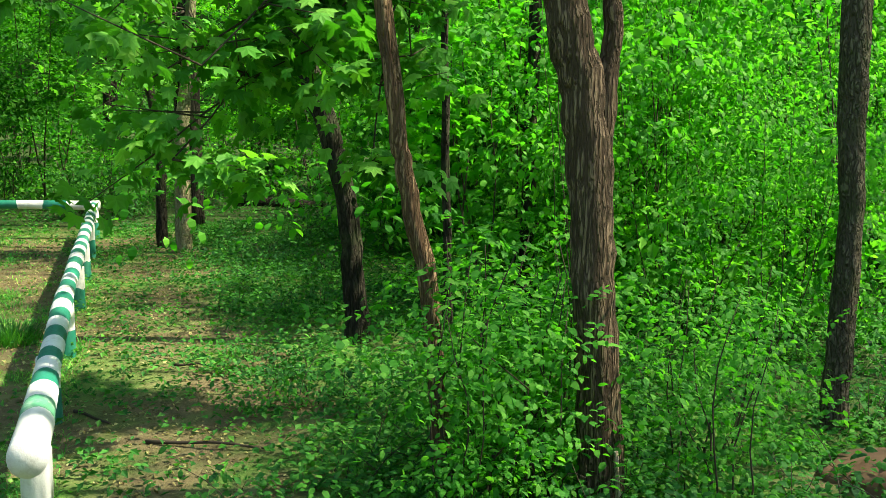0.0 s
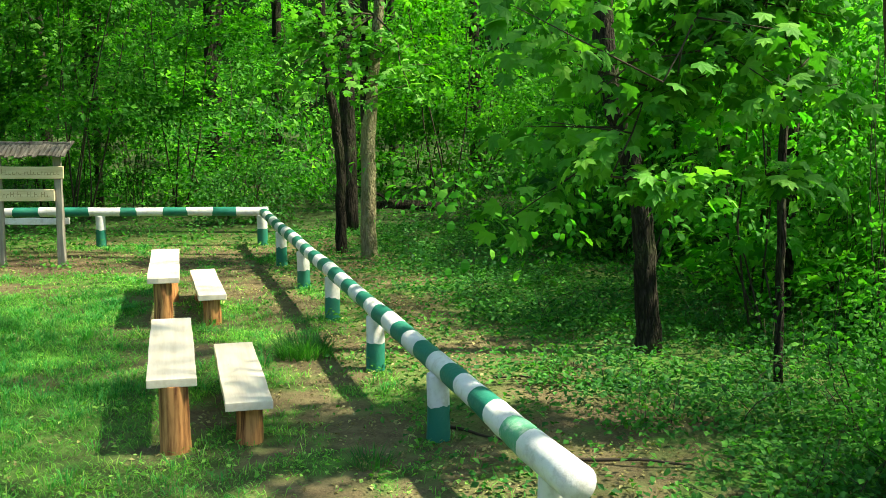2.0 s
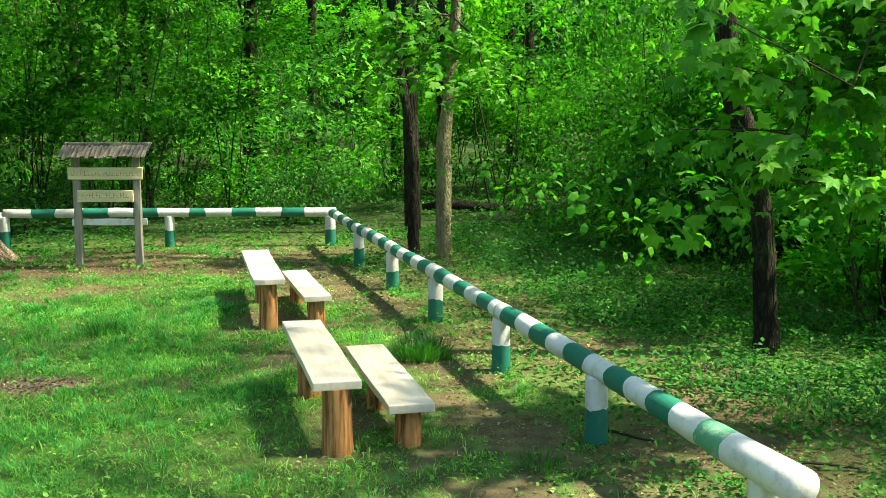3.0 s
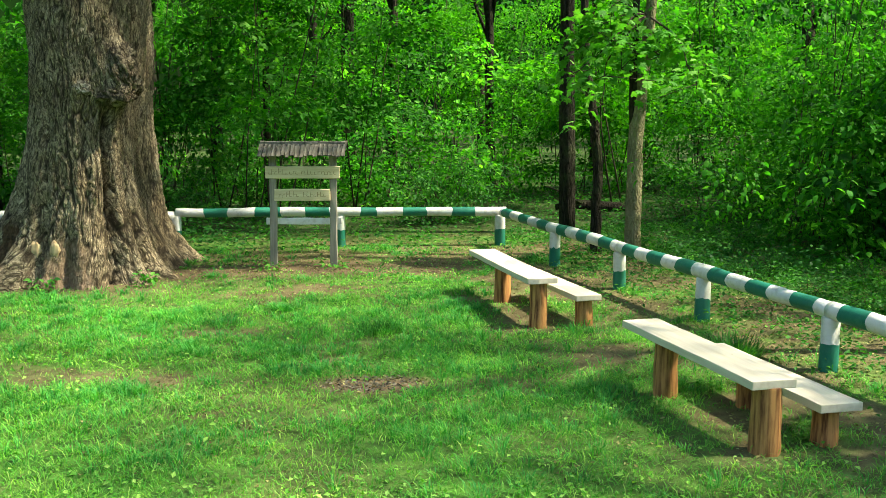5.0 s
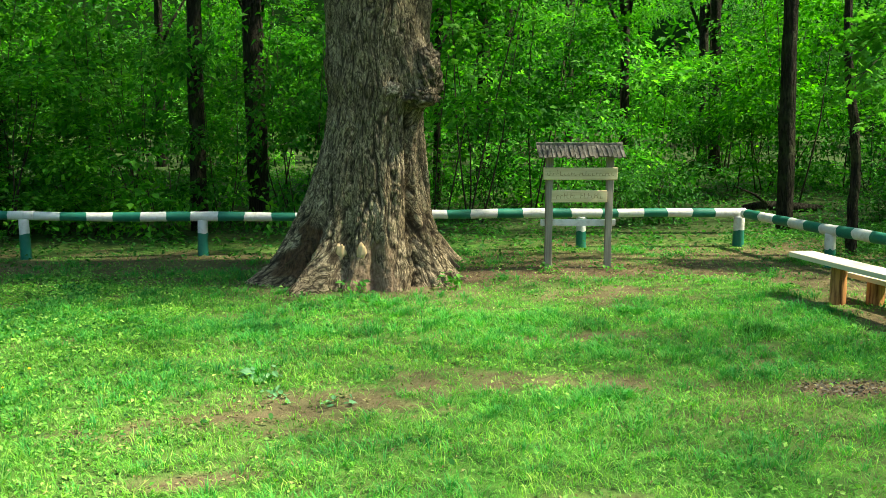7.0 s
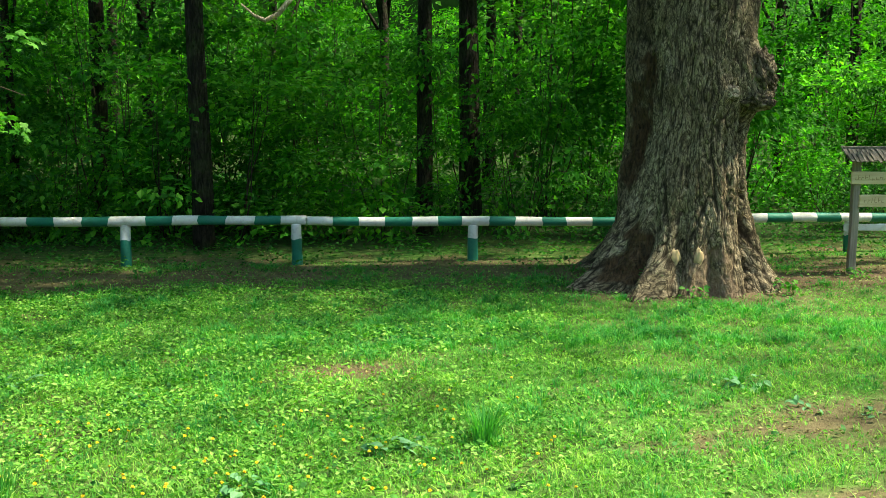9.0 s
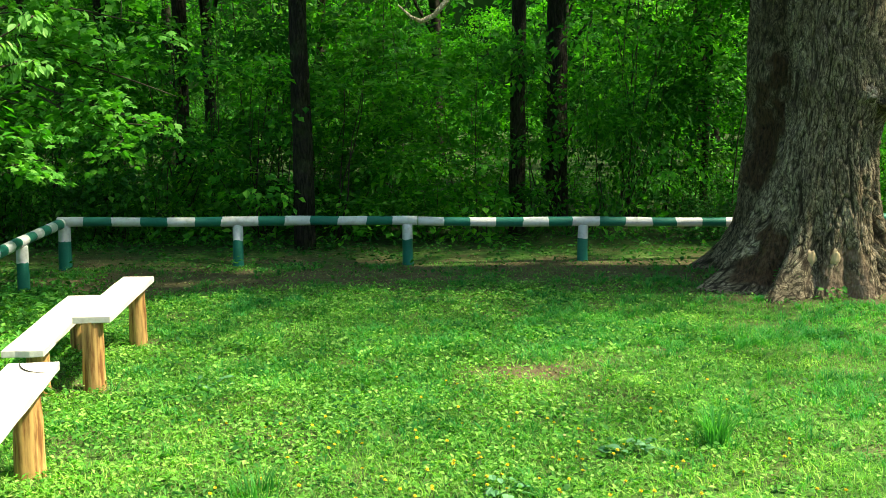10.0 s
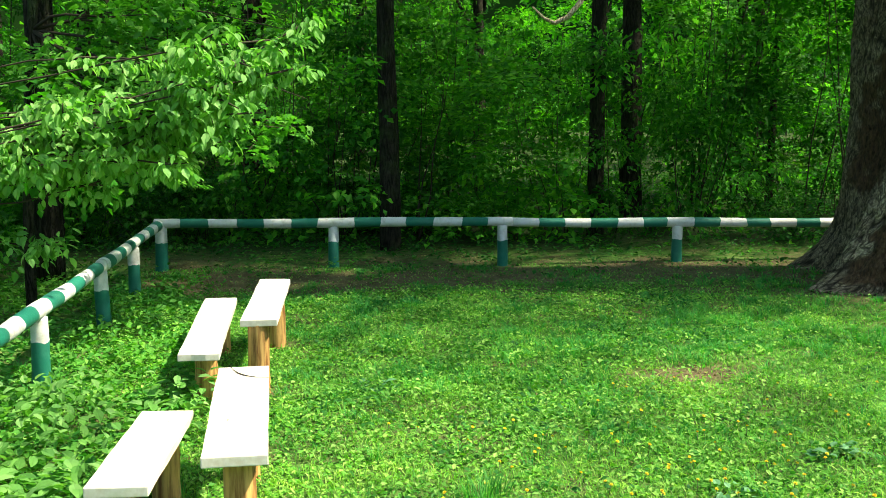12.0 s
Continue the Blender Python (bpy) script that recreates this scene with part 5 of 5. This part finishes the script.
def lawn_patches(x, y):
    """Where the lawn is long and dark (towards 1) or short and light."""
    drift = 0.22 * np.clip((y - 4.6) / 1.2, -1, 1) * np.clip((x + 12) / 3, 0.3, 1)
    return np.clip(0.5 + drift + 2.2 * (0.6 * vnoise(x, y * 1.6, 1.25, 51) + 0.4 * vnoise(x, y * 1.3, 0.42, 52) - 0.5), 0, 1)


def grass_keep(x, y):
    near = np.clip(1.25 - (y - 2.5) / 11, 0.45, 1)
    return np.where(in_clearing(x, y) & off_oak(x, y), np.clip(1 - 1.15 * bare_soil(x, y), 0.03, 1) * near * np.clip(0.25 + 0.7 * vnoise(x, y, 0.5, 30) + 0.4 * vnoise(x, y, 0.14, 41), 0.15, 1), 0.0)


def blades_mesh(name, x, y, tall, lean, head, wid, mat):
    """Bent blades of grass, two triangles each."""
    n = len(x)
    px, py = np.cos(head + np.pi / 2) * wid, np.sin(head + np.pi / 2) * wid
    z = gz(x, y) - 0.004
    mx, my = x + np.cos(head) * tall * lean * 0.35, y + np.sin(head) * tall * lean * 0.35
    tip = np.stack([x + np.cos(head) * tall * lean, y + np.sin(head) * tall * lean, z + tall * 0.85], 1)
    v = np.stack([np.stack([x, y, z], 1), np.stack([mx + px, my + py, z + tall * 0.6], 1), np.stack([mx - px, my - py, z + tall * 0.6], 1), tip], 1).reshape(-1, 3)
    f = (np.array([(0, 1, 2), (2, 1, 3)])[None] + (np.arange(n) * 4)[:, None, None]).reshape(-1, 3)
    return np_mesh(name, v, f, mat)


x, y = scatter(400000, -17.5, -1.5, 1.6, 11.2, grass_keep, r)
bx, by = scatter(95000, -19.0, 3.0, -5.0, 1.6, lambda x, y: 0.6 * vnoise(x, y, 0.5, 30) + 0.3, r)
x, y = np.concatenate([x, bx]), np.concatenate([y, by])
n = len(x)
coarse = np.clip(1.9 - y * 0.6, 1.0, 1.9)
tall = coarse * (0.020 + 0.022 * vnoise(x, y, 0.7, 31) + 0.03 * lawn_patches(x, y) * vnoise(x, y, 0.14, 41)) * r.uniform(0.6, 1.2, n)
tagged(new("grass", blades_mesh("grass", x, y, tall, r.uniform(0.4, 2.0, n), r.uniform(0, 2 * np.pi, n), r.uniform(0.0018, 0.0036, n) * coarse ** 1.5 * np.clip(0.7 + y / 12, 0.8, 1.5), M_GRASS)), "short green grass of the clearing", "grass", kind="stuff")
# long dark grass in drifts of tufts
cx, cy = scatter(16000, -17.3, -2.0, 1.6, 10.9, lambda x, y: np.where(in_clearing(x, y) & off_oak(x, y), (lawn_patches(x, y) ** 2.2 * 0.95 + 0.02) * np.clip(1 - 1.3 * bare_soil(x, y), 0, 1), 0), r)
m = 23
x, y = np.repeat(cx, m), np.repeat(cy, m)
n = len(x)
head, out = r.uniform(0, 2 * np.pi, n), np.abs(r.normal(0, 0.045, n))
size = np.repeat(r.uniform(0.5, 1.15, len(cx)), m)
x, y = x + np.cos(head) * out, y + np.sin(head) * out
tagged(new("grass", blades_mesh("grass", x, y, 0.095 * size * r.uniform(0.5, 1.1, n), r.uniform(0.3, 1.1, n), head, r.uniform(0.0018, 0.0034, n) * np.clip(0.7 + y / 12, 0.8, 1.5), M_LONG_GRASS)), "longer dark green grass in loose drifts", "grass", kind="stuff")
# pale fresh grass over the sunny lawn; its colour carries part of the sun
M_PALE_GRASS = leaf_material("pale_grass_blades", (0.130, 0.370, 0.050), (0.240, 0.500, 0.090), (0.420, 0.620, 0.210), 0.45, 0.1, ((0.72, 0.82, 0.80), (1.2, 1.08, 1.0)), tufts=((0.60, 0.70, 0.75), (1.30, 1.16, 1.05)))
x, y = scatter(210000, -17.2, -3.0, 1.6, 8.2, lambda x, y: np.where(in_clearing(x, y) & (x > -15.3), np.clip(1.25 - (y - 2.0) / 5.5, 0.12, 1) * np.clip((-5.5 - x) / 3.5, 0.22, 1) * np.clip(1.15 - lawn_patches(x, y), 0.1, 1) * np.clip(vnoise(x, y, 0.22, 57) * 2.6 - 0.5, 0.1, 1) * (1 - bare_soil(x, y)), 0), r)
n = len(x)
tagged(new("grass", blades_mesh("grass", x, y, 0.062 * r.uniform(0.5, 1.2, n), r.uniform(0.3, 1.5, n), r.uniform(0, 2 * np.pi, n), r.uniform(0.0016, 0.0032, n), M_PALE_GRASS)), "pale yellow-green grass, its colour lifted on the sunny lawn", "grass", kind="stuff")


def cover(name, count, box, keep, size, lift, mat, pattern, label, seed):
    r = np.random.default_rng(seed)
    x, y = scatter(count, *box, keep, r)
    n = len(x)
    at = np.stack([x, y, gz(x, y) + r.uniform(0.2, 1.0, n) * lift * (0.4 + vnoise(x, y, 0.4, seed))], 1)
    v, f = leaves(at, r.uniform(0, 6.283, n), r.normal(0.1, 0.35, n), r.normal(0, 0.4, n), size * r.uniform(0.6, 1.3, n), pattern)
    return tagged(new(name, np_mesh(name, v, f, mat)), label, "ground plants", kind="stuff")


cover("clover", 140000, (-17.5, -8.5, 1.5, 9.5), lambda x, y: np.where(in_clearing(x, y), np.clip((-9.6 - x) / 3.0, 0.05, 1) * (0.25 + 0.75 * vnoise(x, y, 0.6, 33)) * (1 - bare_soil(x, y)), 0), 0.034, 0.065, M_CLOVER, KITE, "low clover and broad-leaved weeds in the grass", 61)
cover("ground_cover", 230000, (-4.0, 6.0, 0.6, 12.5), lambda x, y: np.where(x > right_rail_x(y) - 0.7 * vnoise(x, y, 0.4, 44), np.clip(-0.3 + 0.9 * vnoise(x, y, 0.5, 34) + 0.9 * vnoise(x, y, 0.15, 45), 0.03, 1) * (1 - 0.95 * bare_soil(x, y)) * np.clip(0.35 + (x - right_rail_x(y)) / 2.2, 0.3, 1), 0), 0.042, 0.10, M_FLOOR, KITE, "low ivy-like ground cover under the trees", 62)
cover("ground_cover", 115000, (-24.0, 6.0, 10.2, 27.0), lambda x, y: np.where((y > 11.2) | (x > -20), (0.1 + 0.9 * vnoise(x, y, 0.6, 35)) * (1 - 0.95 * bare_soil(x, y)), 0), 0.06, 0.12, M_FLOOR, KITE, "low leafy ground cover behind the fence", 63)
cover("ground_cover", 30000, (-19.5, -15.3, 2.0, 10.5), lambda x, y: np.where(x < -15.25 - 0.3 * np.clip(y - 6, 0, 2), (0.2 + 0.8 * vnoise(x, y, 0.5, 36)) * (1 - bare_soil(x, y)), 0), 0.065, 0.14, M_COVER, KITE, "fresh green ground plants beside the fence", 64)


def clump(name, at, blades, height, spread, mat, label, category, seed, pattern=BLADE, size=None, group="", rise=(1.1, 1.5)):
    r = np.random.default_rng(seed)
    x, y = at
    t = thing(name, (x, y, g(x, y)), label, category, group)
    n = blades
    a = r.uniform(0, 6.283, n)
    d = np.sqrt(r.uniform(0, 1, n)) * spread
    p = np.stack([np.cos(a) * d, np.sin(a) * d, np.full(n, -0.005)], 1)
    if pattern is BLADE:
        v, f = leaves(p, a + r.normal(0, 0.5, n), -r.uniform(*rise, n), r.normal(0, 0.3, n), height * r.uniform(0.6, 1.1, n), BLADE)
    else:
        p[:, 2] = r.uniform(0.15, 1.0, n) * height
        v, f = leaves(p, a + r.normal(0, 0.6, n), r.normal(0.1, 0.4, n), r.normal(0, 0.3, n), size * r.uniform(0.6, 1.2, n), pattern)
    part("leaves", np_mesh("leaves", v, f, mat), t)
    return t


M_TUFT = leaf_material("tuft_blades", (0.050, 0.270, 0.060), (0.090, 0.370, 0.090), (0.160, 0.470, 0.130), 0.45)
clump("grass_tuft", (-3.15, 5.30), 700, 0.18, 0.19, M_FLOOR, "dark green tuft of long grass", "grass tuft", 1, rise=(0.6, 1.4))
clump("grass_tuft", (-11.19, 4.49), 130, 0.26, 0.06, M_TUFT, "tall bluish-green tuft of grass", "grass tuft", 2)
clump("grass_tuft", (-2.67, 3.08), 160, 0.12, 0.10, M_FLOOR, "small dark green tuft of grass", "grass tuft", 4, rise=(0.6, 1.4))
clump("grass_tuft", (-5.6, 6.3), 260, 0.13, 0.16, M_FLOOR, "low dark green tuft of grass", "grass tuft", 5, rise=(0.6, 1.4))
clump("grass_tuft", (-13.63, 3.88), 150, 0.18, 0.12, M_TUFT, "tall green tuft of grass", "grass tuft", 3)
cover("lawn_weeds", 80000, (-17.3, -2.0, 1.5, 11.0), lambda x, y: np.where(in_clearing(x, y), np.clip(vnoise(x, y, 0.35, 40) * 2.4 - 1.0, 0.04, 1) * off_oak(x, y) * (1 - 0.6 * lawn_patches(x, y)) * (1 - 0.9 * bare_soil(x, y)), 0), 0.030, 0.045, M_CLOVER, KITE, "small broad-leaved weeds among the grass", 66)
cover("lawn_weeds", 70000, (-17.3, -3.5, 2.0, 10.9), lambda x, y: np.where(in_clearing(x, y), np.clip(vnoise(x, y, 0.45, 46) * 3.2 - 1.7, 0.0, 1) * off_oak(x, y) * (1 - 0.85 * bare_soil(x, y)) * np.clip(np.maximum((-8.0 - x) / 3 * np.clip((y - 4.5) / 2, 0.12, 1), (y - 7.8) / 2), 0, 1), 0), 0.042, 0.07, M_FLOOR, LEAFLET, "darker leafy weeds in low patches in the lawn", 67)
cover("dry_litter", 125000, (-17.5, 1.0, 1.5, 12.5), lambda x, y: (0.02 + 0.38 * bare_soil(x, y) + 0.30 * np.clip(vnoise(x, y, 0.4, 37) * 3 - 1.6, 0, 1) + 0.35 * np.exp(-((y - 9.7) / 0.6) ** 2) * (x < -3.5) * np.clip(vnoise(x, y, 0.35, 48) * 3 - 1.0, 0, 1) + 0.5 * np.exp(-((x - right_rail_x(y) - 0.3) / 0.9) ** 2) * np.clip(vnoise(x, y, 0.5, 47) * 3 - 1.0, 0, 1)) * off_oak(x, y), 0.026, 0.02, M_STRAW, KITE, "pale dry leaf flecks and straw on the ground", 65)

M_CHAR = leaf_material("charred_bits", (0.040, 0.036, 0.033), (0.110, 0.100, 0.090), (0.240, 0.220, 0.190), 0.0, 0.1)
cover("charred_bits", 1500, (-6.15, -5.15, 4.5, 5.15), lambda x, y: np.clip(1.5 - 1.1 * np.hypot((x + 5.65) / 0.34, (y - 4.82) / 0.17), 0, 1), 0.026, 0.012, M_CHAR, KITE, "grey and black charred bits on a small burnt spot", 68)

# ---- small plants and flowers ----
OAK_PLANT = "small dark green plant at the foot of the oak"
clump("ground_plant", (-9.17, 8.62), 60, 0.26, 0.09, M_COVER, OAK_PLANT, "plant", 11, OVAL, 0.07)
clump("ground_plant", (-8.82, 8.42), 46, 0.14, 0.12, M_COVER, OAK_PLANT, "plant", 12, OVAL, 0.06)
clump("ground_plant", (-7.86, 8.55), 46, 0.15, 0.10, M_COVER, OAK_PLANT, "plant", 13, OVAL, 0.06)
clump("ground_plant", (-6.75, 9.45), 50, 0.09, 0.16, M_COVER, "low weeds at the foot of the notice board", "plant", 14, OVAL, 0.05)
clump("ground_plant", (-6.1, 9.45), 60, 0.09, 0.20, M_COVER, "low weeds at the foot of the notice board", "plant", 15, OVAL, 0.05)
M_BLUE = leaf_material("bluish_leaves", (0.080, 0.250, 0.105), (0.135, 0.350, 0.165), (0.215, 0.450, 0.240), 0.2, 0.3)
for k, (x, y, n, sz) in enumerate(((-9.37, 5.45, 26, 0.10), (-11.72, 4.42, 12, 0.11), (-11.55, 4.46, 10, 0.10), (-12.43, 3.86, 16, 0.11), (-13.2, 3.5, 14, 0.11), (-14.2, 5.9, 22, 0.09), (-9.2, 4.9, 16, 0.08), (-8.85, 4.75, 14, 0.07))):
    clump("broadleaf_weed", (x, y), n, 0.07, 0.11, M_BLUE, "pale bluish-green broad-leaved weed in the grass", "plant", 30 + k, OVAL, sz * 0.75, "broad-leaved weeds")
for k in range(26):
    x, y = rng.uniform(-16.5, -15.35), rng.uniform(3.2, 5.9)
    clump("broadleaf_weed", (x, y), 52, 0.26 - 0.02 * (k % 4), 0.22, M_LINDEN, "large-leaved fresh green weed beside the fence", "plant", 50 + k, OVAL, 0.075 + 0.012 * (k % 3), "large-leaved weeds")


def dandelion():
    t = thing("dandelion", (0, 0, 0), "yellow dandelion flower in the grass", "flower", "dandelions")
    v, f = tube([(0, 0, -0.01), (0.003, 0.002, 0.035), (0.0, 0.004, 0.07)], [0.0025, 0.0022, 0.002], 5)
    part("stalk", np_mesh("stalk", v, f, M_STALK, smooth=True), t)
    r = np.random.default_rng(3)
    n = 26
    a = np.arange(n) * 2.4
    v, f = leaves(np.tile((0.0, 0.004, 0.07), (n, 1)), a, -np.repeat((0.25, 0.9), 13), r.normal(0, 0.1, n), np.full(n, 0.012), KITE)
    part("flower_head", np_mesh("flower_head", v, f, M_YELLOW), t)
    return t


flower = dandelion()
first = True
for k in range(150):
    x, y = -12.3 + rng.normal(0, 0.95), 3.9 + rng.normal(0, 0.85)
    if not (-14.4 < x < -10.8 and 2.4 < y < 6.2):
        continue
    m = pose(x, y, g(x, y), rng.normal(0, 12), rng.normal(0, 12), rng.uniform(0, 360))
    if first:
        flower.matrix_world, first = m, False
    else:
        copy_thing(flower, m)

# ---- fallen wood ----
v, f = tube([(-2.75, 14.45, 0.20), (-2.45, 14.55, 0.24), (-2.15, 14.6, 0.22), (-1.7, 14.7, 0.18), (-1.3, 14.85, 0.16)], [0.05, 0.075, 0.08, 0.075, 0.05], 10, 0.12, 8)
log = thing("fallen_log", (0, 0, 0), "dark rotting log lying among the undergrowth", "log")
part("trunk", np_mesh("trunk", v, f, M_BARK, smooth=True), log)
v, f = tube([(-2.3, 14.55, 0.22), (-2.6, 14.4, 0.42), (-2.95, 14.3, 0.55)], [0.03, 0.022, 0.01], 6, 0.1, 9)
part("branch", np_mesh("branch", v, f, M_BARK, smooth=True), log)

# ---- sticks on the ground ----
for k, (x0, y0, x1, y1, rad) in enumerate(((-1.75, 3.02, -1.15, 2.85, 0.011), (-2.25, 3.6, -2.0, 3.35, 0.010), (-1.9, 4.6, -1.6, 4.5, 0.008))):
    p = curve_points((x0, y0, g(x0, y0) + rad), (x1, y1, g(x1, y1) + rad), 8, 0.02, 70 + k)
    v, f = tube(p, np.linspace(rad, rad * 0.5, 8), 7, 0.1, k)
    tagged(new("fallen_stick", np_mesh("fallen_stick", v, f, M_TWIG, smooth=True)), "fallen brown stick lying on the soil", "stick", "fallen sticks")

# ---- a mound of soil and a broken stem by the forked tree ----
M_SOIL = plain_material("loose_soil", (0.135, 0.078, 0.044), 0.95)
bm = bmesh.new()
bmesh.ops.create_uvsphere(bm, u_segments=36, v_segments=18, radius=1)
for q in bm.verts:
    lumps = noise.fractal(q.co * 3.1, 0.8, 2.0, 5) * 0.16
    q.co = Vector((q.co.x * 0.50, q.co.y * 0.36, q.co.z * 0.14)) * (1 + lumps)
heap = tagged(new("dirt_mound", bm_mesh("dirt_mound", bm, M_SOIL, True)), "low mound of loose reddish-brown soil", "mound")
heap.location = (1.86, 2.30, g(1.86, 2.30) - 0.02)
p = curve_points((0.30, 1.84, g(0.30, 1.84) - 0.03), (0.265, 1.80, 0.46), 8, 0.02, 91)
v, f = tube(p, np.linspace(0.014, 0.008, 8), 8, 0.12, 4)
tagged(new("broken_stem", np_mesh("broken_stem", v, f, M_DEAD, smooth=True)), "pale bare broken stem beside the forked tree", "stick")
